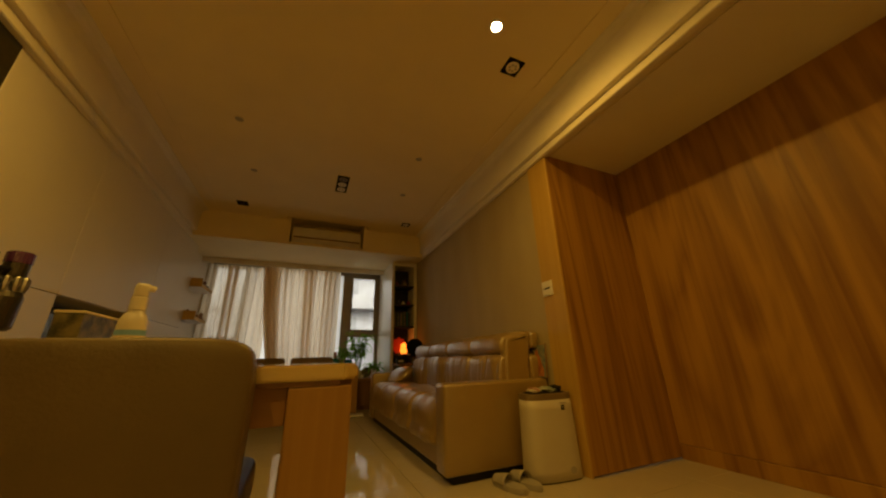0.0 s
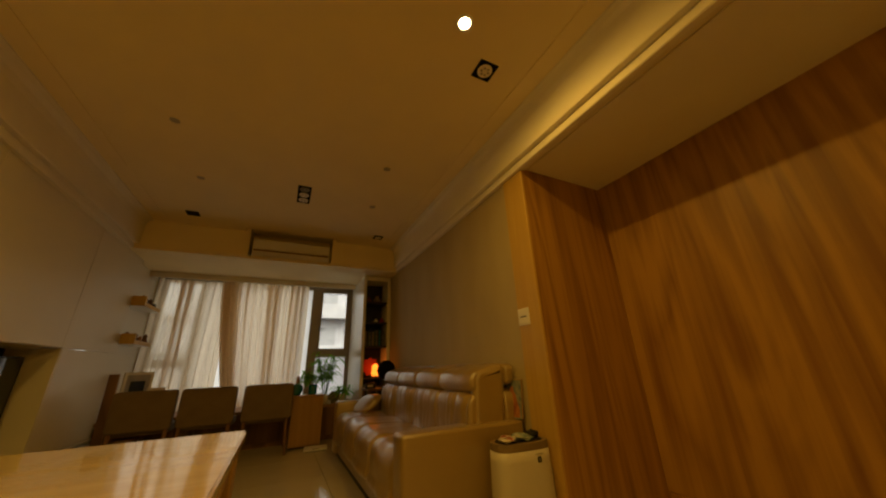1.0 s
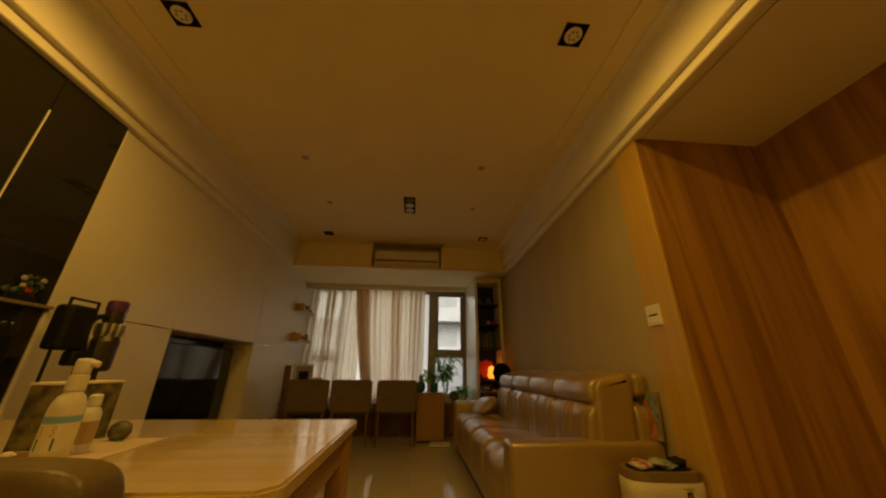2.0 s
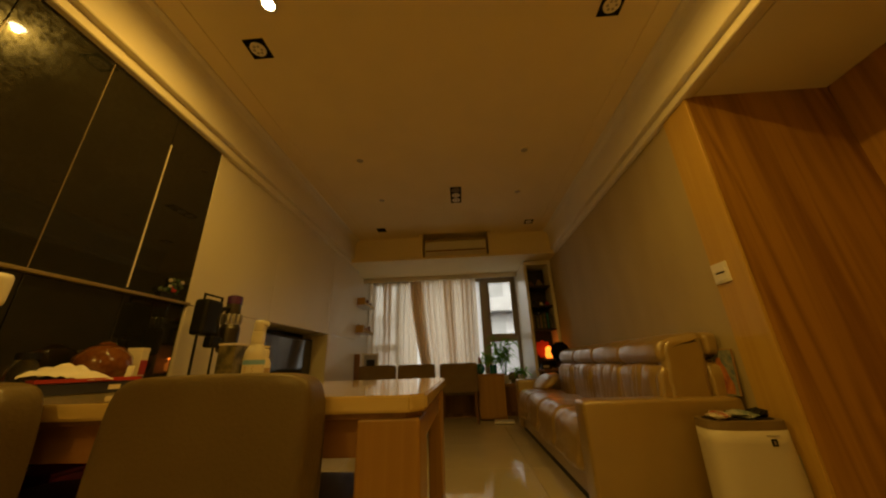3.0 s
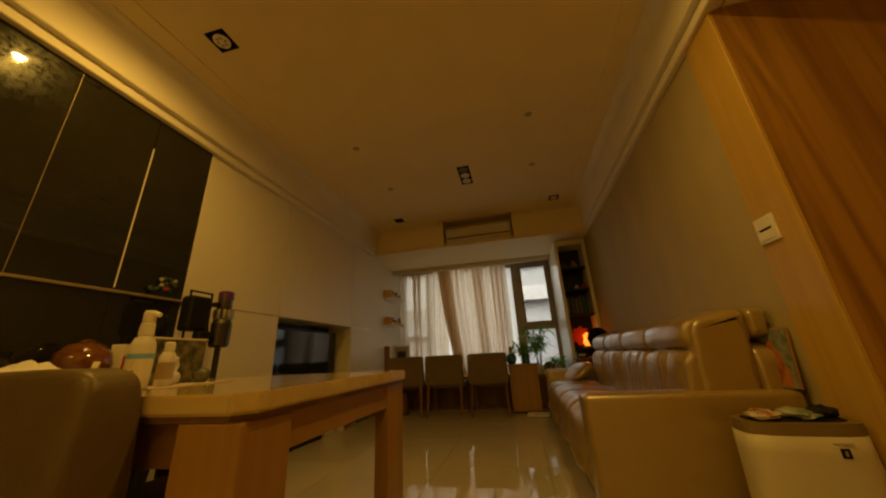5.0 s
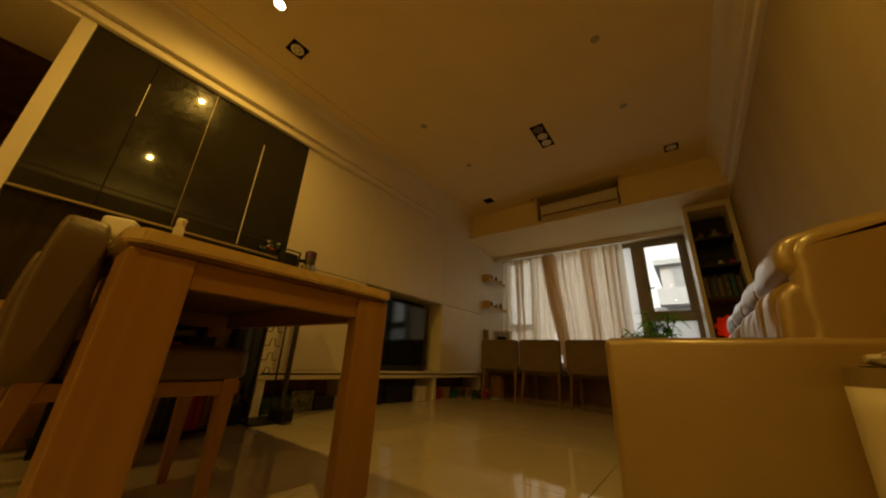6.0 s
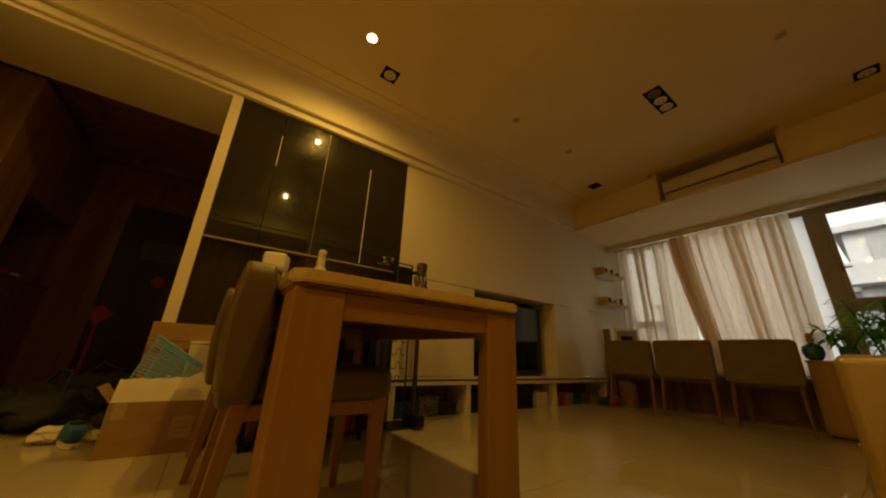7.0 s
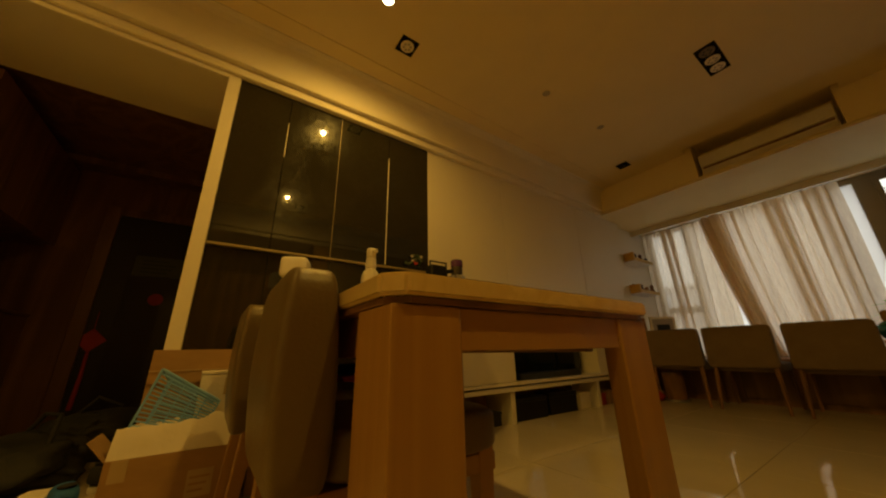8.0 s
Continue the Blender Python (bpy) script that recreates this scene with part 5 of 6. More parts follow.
for dx, dy, s, m, name, lab in ((-0.09, -0.01, (0.062, 0.05, 0.032), "packet", "crumpled_packet", "crumpled red and white snack packet"), (0.02, 0.0, (0.066, 0.048, 0.036), "pouch", "crumpled_packet", "crumpled grey-green packet"), (0.115, 0.015, (0.04, 0.04, 0.04), "black", "black_pouch", "small black pouch")):
    t = lump(name, lab + " on the air purifier", "packet", (1.765 + dx, 2.155 + dy, 0.512), s, m, abs(dx) * 50 + 2)
    part("fold", tube([(-s[0] * 0.6, 0, s[2] * 0.75), (0, 0.01, s[2] * 0.95), (s[0] * 0.6, 0, s[2] * 0.7)], 0.004), M[m], t)

for x, y, a in ((1.405, 2.13, 14), (1.525, 2.13, 8)):
    s = thing("slipper", "grey foam slipper with an open toe", "slipper", (x, y, 0), a, group="pair of slippers beside the sofa")
    sole = [(0.05 * math.sin(t) * (1.0 if math.cos(t) < 0 else 0.9), 0.135 * math.cos(t)) for t in [k * math.pi / 10 for k in range(20)]]
    part("sole", prism(sole, 0.0, 0.03, 0.006), M["slipper"], s)
    strap = bmesh.new()
    rows = []
    for i in range(7):
        y0 = 0.0 + 0.11 * i / 6
        rows.append([strap.verts.new((0.052 * math.cos(math.pi * k / 10) * (1 - 0.25 * i / 6), y0, 0.02 + (0.062 - 0.004 * i) * math.sin(math.pi * k / 10))) for k in range(11)])
    for p, q in zip(rows, rows[1:]):
        for k in range(10):
            strap.faces.new((p[k], p[k + 1], q[k + 1], q[k]))
    ob = part("strap", strap, M["slipper"], s, smooth=True)
    th = ob.modifiers.new("thickness", "SOLIDIFY")
    th.thickness = 0.008

pic = thing("painting", "small orange and green painted canvas leaning on the wall", "painting", (1.905, 2.365, 0.588), 0)
pt = pose(0, 0, 0, -6, 0, -82) @ Matrix.Diagonal((0.9, 1, 0.95, 1))
part("canvas", warp(box(-0.085, 0.085, -0.002, 0.002, 0.004, 0.262), lambda c: pt @ c), M["canvas"], pic, "mottled grey-green painted surface")
part("painted_form", warp(prism([(-0.05, 0.012), (0.066, 0.012), (0.07, 0.06), (0.045, 0.115), (0.03, 0.16), (0.012, 0.185), (0.006, 0.215), (-0.018, 0.222), (-0.03, 0.195), (-0.022, 0.165), (-0.05, 0.12), (-0.062, 0.06)], 0.0, 0.0012), lambda c: pt @ Vector((c.x, -0.0022 - c.z, c.y))), M["art"], pic, "loose orange brushwork")
part("stretcher", warp(boxes((-0.085, 0.085, 0.0025, 0.016, 0.004, 0.02), (-0.085, 0.085, 0.0025, 0.016, 0.254, 0.27), (-0.085, -0.07, 0.0025, 0.016, 0.02, 0.254), (0.07, 0.085, 0.0025, 0.016, 0.02, 0.254)), lambda c: pt @ c), M["card"], pic)

# wall switch on the oak strip
sw = thing("wall_switch", "white double wall switch plate with dark slots", "switch", (EAST - 0.0125, 2.178, 1.265))
part("plate", box(-0.010, -0.0005, -0.058, 0.058, -0.060, 0.060, 0.003), M["white"], sw)
for z in (-0.026, 0.026):
    part("rocker", box(-0.013, -0.0102, -0.044, 0.044, z - 0.021, z + 0.021, 0.002), M["white"], sw)
part("slot", box(-0.0135, -0.0103, -0.034, 0.028, -0.004, 0.003), M["black"], sw)

# ---- things on the dining table ----
TOP = 0.7505
disp = thing("drink_maker", "white rounded drink maker with an overhanging head", "kitchen appliance", (-1.225, 1.205, TOP), 68)
part("base", cushion(-0.076, 0.076, -0.115, 0.10, 0.0, 0.034, 9, 8), M["white"], disp, smooth=True)
part("back_wall", warp(cushion(-0.066, 0.066, 0.022, 0.092, 0.030, 0.285, 9, 10), lambda c: (c.x, c.y + 0.03 - 0.10 * c.z, c.z)), M["white"], disp, smooth=True)
for sx in (-1, 1):
    part("side_wall", warp(box(-0.005, 0.005, -0.06, 0.06, 0.032, 0.280, 0.003), lambda c: (c.x + sx * 0.063, c.y * (0.55 + 1.2 * c.z) + 0.005, c.z)), M["white"], disp)
part("bay_panel", box(-0.057, 0.057, 0.012, 0.021, 0.036, 0.27, 0.003), M["slipper"], disp, "grey recessed bay panel")
part("head", warp(cushion(-0.072, 0.072, -0.092, 0.062, 0.284, 0.404, 7, 14), lambda c: (c.x, c.y - 0.01, c.z)), M["white"], disp, smooth=True)
part("bottle", lathe([(0.044, 0.036), (0.049, 0.044), (0.050, 0.235), (0.044, 0.262), (0.034, 0.274)], 24, 0, -0.040), M["casing"], disp, "cloudy white water bottle", smooth=True)
part("spout_ring", lathe([(0.045, 0.276), (0.048, 0.282), (0.030, 0.2825), (0.028, 0.276)], 24, 0, -0.045), M["slipper"], disp)
part("nozzle", lathe([(0.006, 0.235), (0.009, 0.24), (0.010, 0.27), (0.026, 0.276)], 14, 0, -0.045), M["steel"], disp, "small metal nozzle")
tray = thing("tray_box", "navy box with a red rim holding tissues", "box", (-1.11, 1.55, TOP), 62)
part("body", box(-0.14, 0.14, -0.09, 0.09, 0, 0.042, 0.004), M["navy"], tray)
part("rim", boxes((-0.145, 0.145, -0.095, -0.085, 0.043, 0.056), (-0.145, 0.145, 0.085, 0.095, 0.043, 0.056), (-0.145, -0.135, -0.085, 0.085, 0.043, 0.056), (0.135, 0.145, -0.085, 0.085, 0.043, 0.056)), M["red"], tray, "red rim")
part("mark", box(0.05, 0.085, -0.0915, -0.0902, 0.012, 0.03, 0.0005), M["sheet"], tray)
tis = thing("tissue", "crumpled white tissue paper in the tray box", "tissue", (-1.13, 1.52, TOP + 0.0435), 40)
tb = bmesh.new()
bmesh.ops.create_grid(tb, x_segments=26, y_segments=26, size=0.5)
warp(tb, lambda c: (c.x * 0.25, c.y * 0.17, 0.004 + max(0, 0.075 * (1 - 2.4 * ((c.x + 0.2) ** 2 + c.y ** 2))) * (0.5 + 0.8 * abs(noise.noise(Vector((c.x * 3, c.y * 3, 2))))) + 0.010 * abs(noise.noise(Vector((c.x * 8, c.y * 8, 5))))))
part("tissue", tb, M["tissue"], tis, smooth=True)
bowl = thing("amber_bowl", "rounded amber glass snack jar", "jar", (-1.27, 1.73, TOP), 0)
part("body", lathe([(0.05, 0), (0.09, 0.03), (0.112, 0.085), (0.10, 0.145), (0.065, 0.185), (0.03, 0.198)], 26), M["amber"], bowl, smooth=True)
part("lid", lathe([(0.03, 0.199), (0.032, 0.205), (0.012, 0.214), (0.0, 0.216)], 18), M["amber"], bowl)
jar = thing("glass_jar", "small clear glass jar with a dark lid", "jar", (-1.27, 1.46, TOP), 0)
part("body", lathe([(0.035, 0), (0.045, 0.01), (0.045, 0.09), (0.032, 0.12), (0.03, 0.13)], 22), M["clear"], jar, smooth=True)
part("lid", lathe([(0.031, 0.131), (0.034, 0.133), (0.034, 0.155), (0.0, 0.157)], 22), M["black"], jar)
car = thing("carton", "cream and red upright carton", "carton", (-1.26, 1.88, TOP), 20)
part("body", box(-0.032, 0.032, -0.032, 0.032, 0, 0.165, 0.002), M["cream"], car)
part("gable", prism([(-0.032, -0.032), (0.032, -0.032), (0.032, 0.032), (-0.032, 0.032)], 0.1655, 0.19), M["cream"], car)
part("red_panel", box(0.0325, 0.0335, -0.03, 0.03, 0.06, 0.13), M["red"], car)
part("blue_panel", box(0.0325, 0.0335, -0.03, 0.03, 0.005, 0.055), M["navy"], car)
dish = thing("white_dish", "white plastic clip and dish on the table", "dish", (-1.02, 1.66, TOP), 30)
part("dish", lathe([(0.03, 0), (0.055, 0.012), (0.058, 0.022), (0.05, 0.02), (0.02, 0.006)], 22), M["white"], dish)
part("clip", warp(box(-0.012, 0.012, -0.006, 0.006, 0.01, 0.10, 0.004), lambda c: (c.x - 0.02, c.y + 0.25 * c.z - 0.02, c.z)), M["cream"], dish)

pump = thing("pump_bottle", "white plastic pump bottle with a printed band", "bottle", (-0.243, 1.275, TOP), 10)
part("body", lathe([(0.031, 0), (0.035, 0.005), (0.0355, 0.118), (0.034, 0.132), (0.028, 0.147), (0.020, 0.156), (0.0195, 0.160)], 28), M["white"], pump, smooth=True)
part("band", lathe([(0.0357, 0.028), (0.0361, 0.029), (0.0361, 0.108), (0.0357, 0.109)], 28), M["sheet"], pump, "white label with blue print")
part("collar", lathe([(0.0205, 0.1605), (0.0215, 0.163), (0.0205, 0.196), (0.018, 0.200)], 22), M["white"], pump)
part("pump_head", lathe([(0.0175, 0.2005), (0.0188, 0.206), (0.0188, 0.230), (0.0160, 0.239), (0.0, 0.241)], 20), M["white"], pump, smooth=True)
part("nozzle", tube([(0.010, 0.0, 0.227), (0.024, 0.002, 0.227), (0.033, 0.003, 0.224)], 0.0095, 10, 0.85), M["white"], pump)
part("blue_print", lathe([(0.0362, 0.090), (0.0364, 0.0905), (0.0364, 0.1045), (0.0362, 0.105)], 28), M["blue"], pump, "pale blue printed band")
part("picture_patch", warp(box(-0.018, 0.018, -0.0006, 0.0006, 0.033, 0.058), lambda c: (c.x, c.y - math.sqrt(0.0370 ** 2 - c.x * c.x), c.z)), M["teal"], pump, "blue-green printed patch")
for k in range(4):
    part("text_bar", warp(box(-0.016, 0.012 + 0.003 * (k % 2), -0.0005, 0.0005, 0.063 + 0.006 * k, 0.066 + 0.006 * k), lambda c: (c.x, c.y - math.sqrt(0.0370 ** 2 - c.x * c.x), c.z)), M["tape"], pump)
tub = thing("small_bottle", "small white bottle with a tan label", "bottle", (-0.272, 1.372, TOP), 25)
part("body", lathe([(0.019, 0), (0.022, 0.004), (0.022, 0.085), (0.017, 0.098), (0.012, 0.103)], 22), M["white"], tub, smooth=True)
part("label", lathe([(0.0222, 0.022), (0.0225, 0.023), (0.0225, 0.070), (0.0222, 0.071)], 22), M["tape"], tub, "tan paper label")
part("cap", lathe([(0.0125, 0.1035), (0.014, 0.105), (0.0135, 0.128), (0.010, 0.131), (0.0, 0.132)], 18), M["white"], tub)
wrp = lump("plastic_wrap", "crumpled pale plastic wrapping beside the drink maker", "packaging", (-1.07, 1.205, TOP), (0.085, 0.045, 0.045), "sheet", 6, 0.5)
part("orange_print", box(-0.03, 0.0, -0.02, 0.02, 0.040, 0.046, 0.001), M["card"], wrp)
pump.matrix_basis = pump.matrix_basis @ Matrix.Diagonal((0.84, 0.84, 0.90, 1))
pbx = thing("patterned_box", "dark marbled patterned box standing upright", "box", (-0.43, 1.50, TOP), 2)
part("body", box(-0.03, 0.03, -0.108, 0.108, 0, 0.15, 0.002), M["print"], pbx)
part("lid_edge", box(-0.032, 0.032, -0.110, 0.110, 0.1505, 0.157, 0.001), M["cream"], pbx)
toy = thing("white_ornament", "small white ceramic ornament with a curled handle", "ornament", (-0.335, 1.435, TOP), 30)
part("body", cushion(-0.028, 0.028, -0.04, 0.04, 0, 0.045, 2.4, 8), M["white"], toy, smooth=True)
part("curl", tube([(0, 0.03, 0.03), (0, 0.045, 0.06), (0, 0.03, 0.085), (0, 0.012, 0.08)], 0.007, 8), M["white"], toy)
part("spot", lathe([(0, 0.040), (0.012, 0.041), (0.012, 0.046), (0, 0.047)], 12, 0.0, -0.008), M["black"], toy)
ball = thing("toy_ball", "small mottled green and brown ball", "toy", (-0.30, 1.52, TOP + 0.0), 0)
part("body", lathe([(0.012, 0.0005), (0.024, 0.012), (0.027, 0.026), (0.022, 0.042), (0.008, 0.051)], 18), M["print"], ball, smooth=True)
part("patch", lathe([(0.0, 0.0), (0.009, 0.001), (0.009, 0.003), (0, 0.004)], 12, 0.02, -0.02), M["leaf"], ball)
mat_ = thing("paper_mat", "pale pink sheet of paper lying on the table", "paper", (-0.30, 1.415, TOP), 4)
part("sheet", box(-0.125, 0.125, -0.125, 0.13, 0.0, 0.0015), M["mat_pink"], mat_)
brd = thing("wooden_board", "thin brown wooden board with pale shells", "board", (-0.40, 1.285, TOP), 18)
part("board", box(-0.1, 0.1, -0.055, 0.055, 0, 0.008, 0.002), M["walnut"], brd)
for k in range(4):
    part("shell", lathe([(0.012, 0.0085), (0.014, 0.013), (0.006, 0.02), (0, 0.021)], 12, -0.07 + 0.042 * k, 0.01 * (-1) ** k), M["sheet"], brd)

# flowers on the cabinet rail
fl = thing("flower_ornament", "tiny pot of pale flowers on the cabinet rail", "ornament", (WEST + 0.012, 2.10, 1.2445))
part("pot", box(-0.010, 0.010, -0.075, 0.06, 0.0, 0.03, 0.003), M["black"], fl)
rf = random.Random(2)
for k in range(18):
    y, z = rf.uniform(-0.09, 0.06), rf.uniform(0.04, 0.115)
    st = part("stem", tube([(0, y * 0.7, 0.03), (0.005, y, z)], 0.0015, 5), M["stem"], fl)
    part("blossom", warp(lathe([(0.004, -0.006), (0.014, 0.0), (0.010, 0.008), (0.0, 0.01)], 9), lambda c: (c.z + 0.008, c.x + y, c.y + z)), M[("slipper", "leaf_dark", "plaque", "leaf_dark", "plaque", "red")[k % 6]], st)

# ---- vacuum cleaner on its stand ----
vs = thing("vacuum_stand", "thin black metal stand with wire hooks", "stand", (-1.22, 2.24, 0))
w = here(vs)
part("base_plate", box(-1.36, -1.10, 2.12, 2.36, 0.0, 0.015, 0.004), M["black"], vs, at=w)
for x, y in ((-1.16, 2.10), (-1.16, 2.245)):
    part("pole", tube([(x, y + 0.02, 0.014), (x, y, 1.27)], 0.007), M["black"], vs, at=w)
part("top_bar", tube([(-1.16, 2.10, 1.265), (-1.16, 2.245, 1.265)], 0.006), M["black"], vs, at=w)
for z in (0.32, 0.42, 0.52, 0.62):
    part("hook", tube([(-1.16, 2.112, z), (-1.155, 2.155, z), (-1.15, 2.165, z + 0.05), (-1.15, 2.19, z + 0.05), (-1.155, 2.20, z), (-1.16, 2.237, z)], 0.0035, 6), M["black"], vs, at=w)
part("holder", box(-1.21, -1.12, 2.085, 2.225, 1.02, 1.235, 0.02, 3), M["black"], vs, at=w)
part("wire_basket", boxes((-1.14, -1.136, 2.26, 2.36, 0.05, 0.055), (-1.14, -1.136, 2.26, 2.265, 0.015, 0.05), (-1.14, -1.136, 2.355, 2.36, 0.015, 0.05)), M["black"], vs, at=w)
vc = thing("vacuum_cleaner", "cordless vacuum cleaner with a purple top and dust bin", "vacuum cleaner", (-1.13, 2.32, 0.03))
w = here(vc)
vx, vy = -1.13, 2.325
part("filter_cap", lathe([(0.045, 1.235), (0.047, 1.24), (0.047, 1.285), (0.040, 1.292), (0.0, 1.292)], 22, vx, vy), M["purple"], vc, "shiny purple filter cap", at=w)
part("motor", lathe([(0.042, 1.17), (0.044, 1.18), (0.044, 1.234), (0.04, 1.2345)], 22, vx, vy), M["gunmetal"], vc, at=w)
for k in range(10):
    a = 2 * math.pi * k / 10
    part("cyclone", lathe([(0.006, 1.10), (0.013, 1.13), (0.013, 1.16), (0.008, 1.169)], 8, vx + 0.05 * math.cos(a), vy + 0.05 * math.sin(a)), M["steel"], vc, at=w)
part("dust_bin", lathe([(0.046, 0.925), (0.058, 0.938), (0.060, 1.075), (0.050, 1.10)], 24, vx, vy), M["gunmetal"], vc, "smoky dust bin", at=w)
part("handle", tube([(vx, vy - 0.05, 1.20), (vx, vy - 0.10, 1.19), (vx, vy - 0.13, 1.12), (vx, vy - 0.10, 1.0), (vx, vy - 0.04, 0.99)], 0.016, 10), M["black"], vc, at=w)
part("battery", box(vx - 0.03, vx + 0.03, vy - 0.17, vy - 0.09, 0.95, 1.02, 0.012), M["black"], vc, at=w)
part("wand", tube([(vx, vy, 0.925), (vx, vy + 0.005, 0.10)], 0.018, 12), M["gunmetal"], vc, at=w)
part("floor_head", box(vx - 0.11, vx + 0.11, vy - 0.03, vy + 0.05, 0.016, 0.10, 0.015), M["black"], vc, at=w)
hang = thing("hanging_bag", "dark blue and black bags hanging from the stand", "bag", (-1.25, 2.02, 0.0))
for k, (dy, m) in enumerate(((-0.05, "cloth_dark"), (0.02, "navy"), (0.075, "cloth_dark"))):
    part("bag", warp(cushion(-0.05, 0.05, dy - 0.03, dy + 0.03, 0.12 + 0.03 * k, 0.70, 3, 10, wrinkle=0.012, seed=k), lambda c: (c.x, c.y, c.z)), M[m], hang, smooth=True)
part("foot", box(-0.04, 0.04, -0.07, 0.08, 0.0, 0.13, 0.01), M["cloth_dark"], hang)

# stacked storage under the table end
rack = thing("storage_rack", "low dark rack packed with books and boxes under the table", "rack", (-1.12, 1.52, 0))
part("shelf", box(-0.15, 0.15, -0.34, 0.34, 0.03, 0.045, 0.002), M["black"], rack)
part("shelf", box(-0.15, 0.15, -0.34, 0.34, 0.42, 0.435, 0.002), M["black"], rack)
for x in (-0.14, 0.14):
    for y in (-0.33, 0.33):
        part("post", box(x - 0.01, x + 0.01, y - 0.01, y + 0.01, 0, 0.45, 0.002), M["black"], rack)
rb = random.Random(7)
y = -0.30
while y < 0.29:
    tk, hh = rb.uniform(0.02, 0.05), rb.uniform(0.2, 0.34)
    m = rb.choice(["cloth_dark", "navy", "red", "print", "black", "walnut", "card"])
    bkk = thing("book", "upright book or folder stored under the table", "book", (-1.12 + 0.02, 1.52 + y + tk / 2, 0.0455), group="books under the table")
    part("cover", boxes((-0.1, 0.1, -tk / 2, -tk / 2 + 0.002, 0, hh), (-0.1, 0.1, tk / 2 - 0.002, tk / 2, 0, hh), (0.098, 0.1, -tk / 2 + 0.002, tk / 2 - 0.002, 0, hh)), M[m], bkk)
    part("pages", box(-0.098, 0.0975, -tk / 2 + 0.0025, tk / 2 - 0.0025, 0.003, hh - 0.004), M["sheet"], bkk)
    y += tk + 0.006
for yy, m, hh in ((-0.2, "cloth_dark", 0.12), (0.0, "red", 0.07), (0.17, "black", 0.11)):
    t = thing("storage_box", "dark box on the rack under the table", "box", (-1.12, 1.52 + yy, 0.4355), 5)
    part("body", box(-0.1, 0.1, -0.07, 0.07, 0, hh * 0.8, 0.006), M[m], t)
    part("lid", box(-0.103, 0.103, -0.073, 0.073, hh * 0.8 + 0.001, hh, 0.004), M[m], t)

# ---- window bay: plants, globe, shelves, frames ----
def bamboo(x, y, z, stems, height, label, seed, vase):
    p = thing("potted_plant", label, "plant", (x, y, z))
    part("vase", lathe([(0.05, 0), (0.058, 0.01), (0.06, 0.10), (0.05, 0.13), (0.045, 0.13), (0.05, 0.10), (0.04, 0.012)], 22), M[vase], p)
    part("soil", lathe([(0.0, 0.085), (0.05, 0.085), (0.05, 0.095), (0, 0.1)], 16), M["grey"], p)
    r = random.Random(seed)
    for k in range(stems):
        a, h = 2 * math.pi * k / stems + r.uniform(-0.4, 0.4), height * r.uniform(0.65, 1.0)
        lean = Vector((math.cos(a), math.sin(a), 0)) * r.uniform(0.09, 0.24)
        pts = [(0.02 * math.cos(a), 0.02 * math.sin(a), 0.09), (lean.x * 0.4, lean.y * 0.4, h * 0.55), (lean.x, lean.y, h)]
        st = part("stem", tube(pts, 0.007, 7, 0.7), M["stem"], p)
        bm = bmesh.new()
        for j in range(26):
            f = r.uniform(0.55, 1.0)
            base = Vector(pts[1]).lerp(Vector(pts[2]), (f - 0.55) / 0.45)
            aa = r.uniform(0, 6.28)
            leaf_blade(bm, base, (math.cos(aa), math.sin(aa), r.uniform(0.0, 0.9)), r.uniform(0.13, 0.25), r.uniform(0.012, 0.021), r.uniform(0.2, 0.9))
        part("leaves", bm, M["leaf"], st, smooth=True)


bamboo(1.06, 5.93, 0.47, 7, 0.74, "lucky bamboo with narrow green leaves in a glass vase", 3, "white")
bamboo(0.86, 5.66, 0.635, 4, 0.40, "small leafy green plant on the wooden cabinet", 5, "teal")
bamboo(1.33, 5.98, 0.47, 3, 0.28, "small green plant by the window", 9, "white")
gl = thing("teal_globe", "round dark teal vase with a small orange figure on top", "vase", (0.65, 5.60, 0.635))
part("body", lathe([(0.035, 0), (0.06, 0.02), (0.078, 0.07), (0.07, 0.12), (0.035, 0.15), (0.02, 0.155)], 24), M["teal"], gl, smooth=True)
part("topper", lathe([(0.022, 0.156), (0.028, 0.18), (0.022, 0.205), (0.026, 0.225), (0.012, 0.25)], 14), M["card"], gl, "small orange figure")
plate = thing("standing_plate", "brown patterned plate standing by the window", "plate", (1.20, 5.96, 0.47))
part("plate", warp(lathe([(0.0, 0.0), (0.07, 0.004), (0.085, 0.014), (0.08, 0.018), (0.0, 0.008)], 26), lambda c: (c.x, -c.z + 0.2 * c.y, 0.088 + c.y)), M["print"], plate)
part("stand", boxes((-0.04, 0.04, -0.02, 0.04, 0, 0.012), (-0.006, 0.006, 0.02, 0.03, 0.012, 0.1)), M["walnut"], plate)
for k, (x, r) in enumerate(((1.12, 0.022), (1.28, 0.026), (1.40, 0.02))):
    c = thing("small_cup", "small white cup on the window bench", "cup", (x, 5.86, 0.47), group="cups on the bench")
    part("body", lathe([(r * 0.7, 0), (r, 0.03), (r, 0.055), (r * 0.9, 0.055), (r * 0.85, 0.03), (r * 0.5, 0.006)], 16), M["white"], c)
    part("handle", tube([(r * 0.95, 0, 0.045), (r * 1.6, 0, 0.04), (r * 1.6, 0, 0.02), (r * 0.9, 0, 0.015)], 0.004, 6), M["white"], c)
sc = thing("bathroom_scale", "flat white scale lying on the floor", "scale", (0.93, 5.30, 0), -6)
part("body", box(-0.14, 0.14, -0.13, 0.13, 0.008, 0.026, 0.006, 2), M["white"], sc)
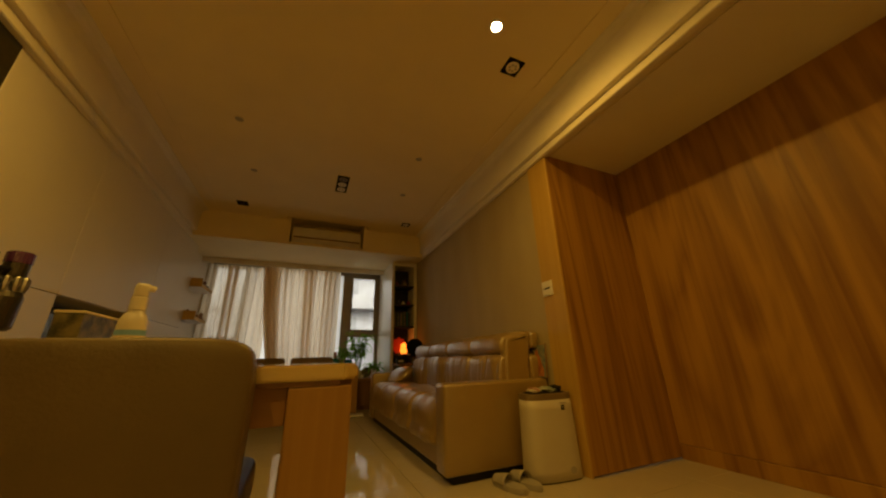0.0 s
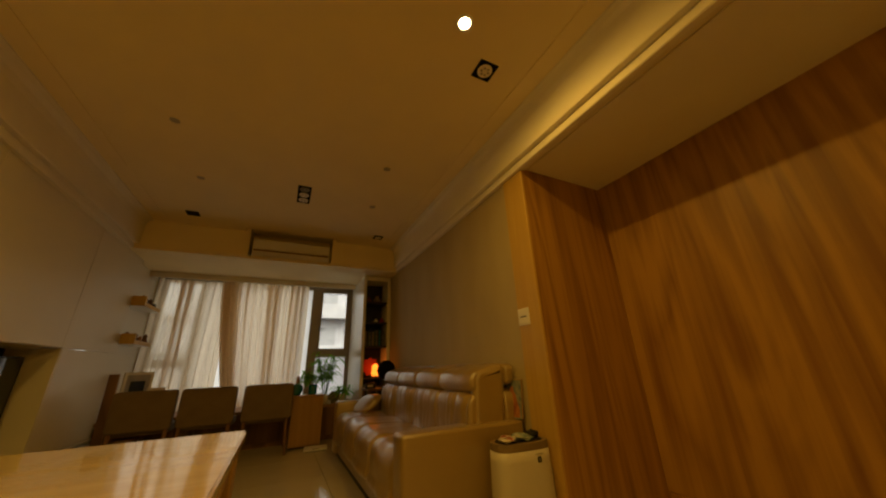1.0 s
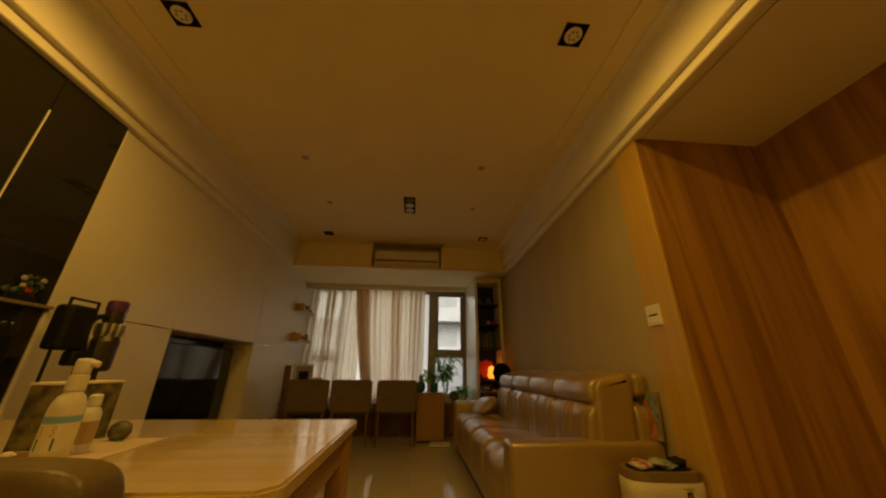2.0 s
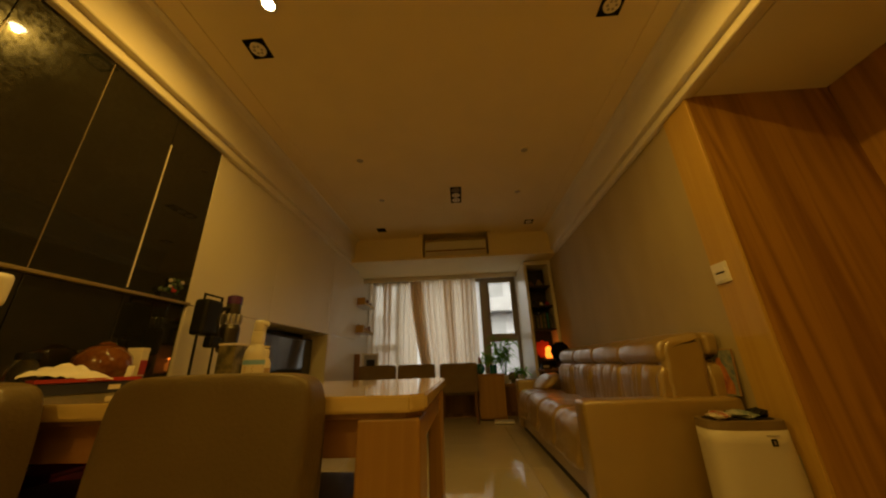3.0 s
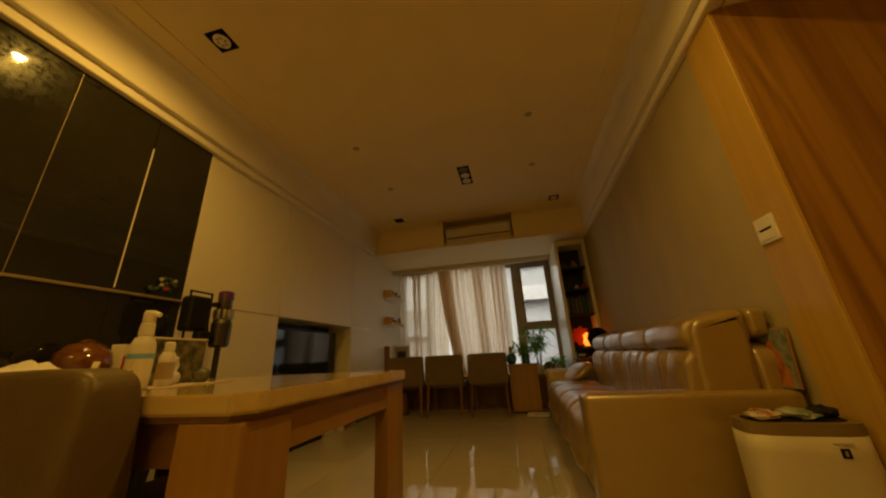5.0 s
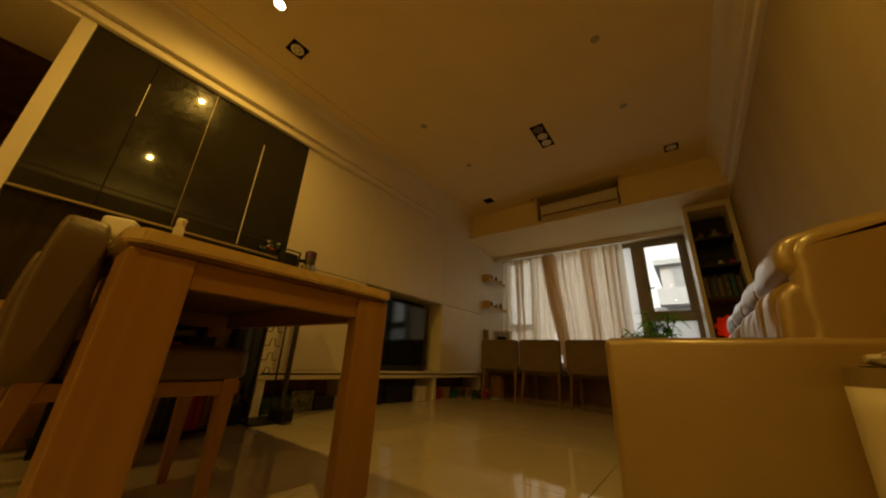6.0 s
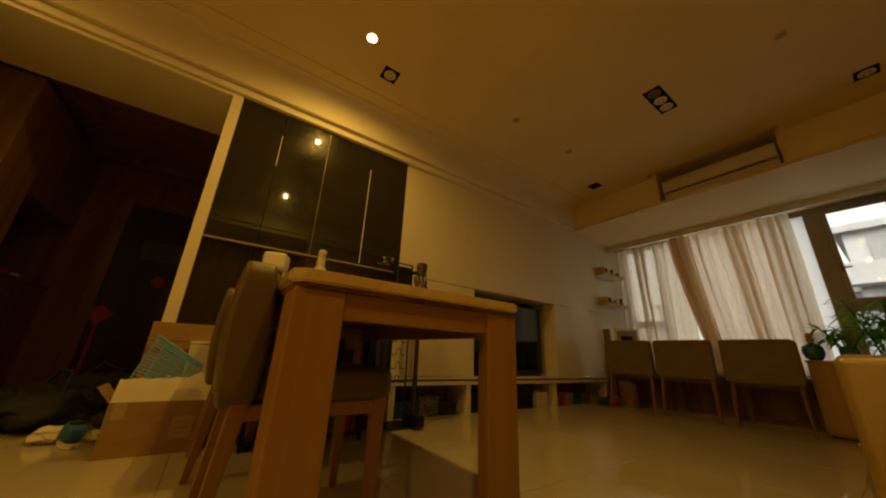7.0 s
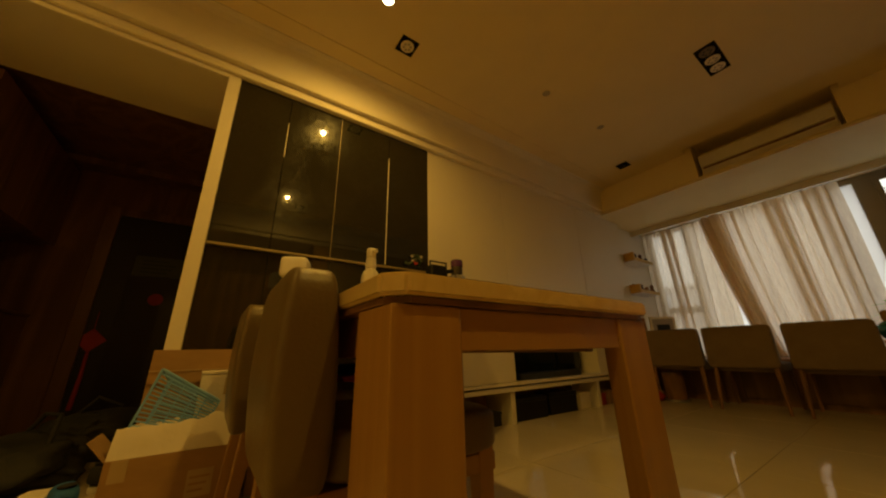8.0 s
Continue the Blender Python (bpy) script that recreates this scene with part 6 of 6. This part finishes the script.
part("display", box(-0.04, 0.04, -0.115, -0.07, 0.0262, 0.028), M["slipper"], sc)
for sx in (-0.1, 0.1):
    for sy in (-0.09, 0.09):
        part("foot", lathe([(0.014, 0), (0.014, 0.008)], 10, sx, sy), M["black"], sc)

for z, n in ((1.83, 3), (1.36, 3)):
    sh = thing("wall_shelf", "small white and wood floating shelf with little ornaments", "shelf", (-1.48, 6.05, z), group="floating shelves by the window")
    part("board", box(0.0, 0.21, -0.36, 0.20, -0.012, 0.012, 0.002), M["white"], sh)
    part("lip", box(0.211, 0.219, -0.36, 0.20, -0.012, 0.034, 0.002), M["oak_light"], sh)
    part("wood_box", box(0.002, 0.219, -0.40, -0.361, -0.012, 0.11, 0.002), M["oak_light"], sh, "pale wooden end block")
    rs = random.Random(int(z * 100))
    for k in range(6):
        o = thing("figurine", "tiny dark ornament on the floating shelf", "ornament", (-1.38 + 0.06 * (k % 2), 5.74 + 0.085 * k, z + 0.0125), group="ornaments on the floating shelves")
        hgt = rs.uniform(0.08, 0.16)
        m = rs.choice(["walnut", "grey", "black", "wood_x"])
        part("body", lathe([(0.026, 0), (0.036, hgt * 0.3), (0.020, hgt * 0.6), (0.028, hgt * 0.8), (0.008, hgt)], 14), M[m], o)
        part("base", lathe([(0.038, -0.0), (0.038, 0.004), (0.0, 0.0045)], 12), M["black"], o)

for (x, y, zw, zh, turn, m) in ((-1.20, 5.96, 0.34, 0.42, 52, "print"), (-1.02, 6.05, 0.2, 0.27, 40, "cream")):
    fr = thing("picture_frame", "pale framed picture leaning by the window", "picture", (x, y, 0.47), turn, group="leaning picture frames")
    part("frame", boxes((-zw / 2, zw / 2, 0, 0.02, 0, 0.03), (-zw / 2, zw / 2, 0, 0.02, zh * 1.3 - 0.03, zh * 1.3), (-zw / 2, -zw / 2 + 0.03, 0, 0.02, 0.03, zh * 1.3 - 0.03), (zw / 2 - 0.03, zw / 2, 0, 0.02, 0.03, zh * 1.3 - 0.03)), M["cream"], fr)
    part("mount", box(-zw / 2 + 0.03, zw / 2 - 0.03, 0.008, 0.014, 0.03, zh * 1.3 - 0.03), M["slipper"], fr)
    part("print", box(-zw / 4, zw / 4, 0.005, 0.0078, zh * 0.3, zh * 1.05), M["black" if m == "print" else "slipper"], fr)
pan = thing("brown_panel", "dark brown board leaning at the end of the wall unit", "board", (-1.30, 5.70, 0), 0)
part("board", warp(box(-0.09, 0.0, -0.01, 0.01, 0, 1.0, 0.002), lambda c: (c.x - 0.02 * c.z, c.y, c.z)), M["walnut"], pan)
part("edge", warp(box(0.001, 0.006, -0.01, 0.01, 0, 1.0), lambda c: (c.x - 0.02 * c.z, c.y, c.z)), M["card"], pan)

# far end of the sofa: round dark shade, little table
st = thing("side_table", "small dark red side table behind the sofa end", "side table", (1.70, 5.20, 0))
part("top", box(-0.2, 0.2, -0.2, 0.2, 0.66, 0.69, 0.004), M["walnut"], st)
for x in (-0.17, 0.17):
    for y in (-0.17, 0.17):
        part("leg", box(x - 0.018, x + 0.018, y - 0.018, y + 0.018, 0, 0.66, 0.003), M["walnut"], st)
gb = thing("round_shade", "round dark grey desk lamp shade, switched off", "lamp", (1.80, 5.16, 0.69))
part("shade", lathe([(0.04, 0.10), (0.11, 0.15), (0.135, 0.23), (0.11, 0.31), (0.05, 0.36), (0.0, 0.365)], 24), M["matte"], gb, smooth=True)
part("stem", tube([(0, 0, 0.01), (0, 0, 0.11)], 0.012), M["black"], gb)
part("base", lathe([(0.07, 0), (0.07, 0.008), (0.02, 0.014)], 20), M["black"], gb)
rad = thing("small_radio", "small dark box with a pale dial on the side table", "radio", (1.56, 5.10, 0.69))
part("body", box(-0.07, 0.07, -0.04, 0.04, 0, 0.07, 0.006), M["black"], rad)
part("dial", box(-0.05, 0.03, -0.0425, -0.0405, 0.02, 0.05), M["slipper"], rad)

# floor things at the end of the wall unit
bin_ = thing("waste_bin", "round brown pedal bin on a shiny base", "bin", (-1.05, 5.50, 0))
part("body", lathe([(0.10, 0.025), (0.105, 0.03), (0.11, 0.29), (0.1, 0.30)], 26), M["walnut"], bin_)
part("base", lathe([(0.115, 0), (0.118, 0.01), (0.108, 0.024), (0.0, 0.025)], 26), M["steel"], bin_, "shiny metal base ring")
part("lid", lathe([(0.112, 0.301), (0.10, 0.325), (0.0, 0.335)], 26), M["walnut"], bin_)
for k, (x, y, m) in enumerate(((-1.30, 5.30, "leaf_dark"), (-1.22, 5.42, "red"), (-1.33, 5.48, "navy"), (-1.28, 5.58, "card"))):
    t = lump("soft_toy", "small crumpled coloured cloth toy on the floor", "toy", (x, y, 0), (0.06, 0.06, 0.11), m, k + 11)
    part("tag", box(0.03, 0.05, -0.01, 0.01, 0.05, 0.052), M["sheet"], t)

# ---- floor tiles ----
tile_mesh = mesh_of("tile", box(0.0015, 0.7985, 0.0015, 0.7985, -0.004, 0.0, 0.001, 1), M["tile"])
for i in range(-6, 4):
    for j in range(-3, 8):
        t = new("tile", tile_mesh)
        t.parent = floor
        t.location = (0.1 + 0.8 * i, 0.1 + 0.8 * j, 0)
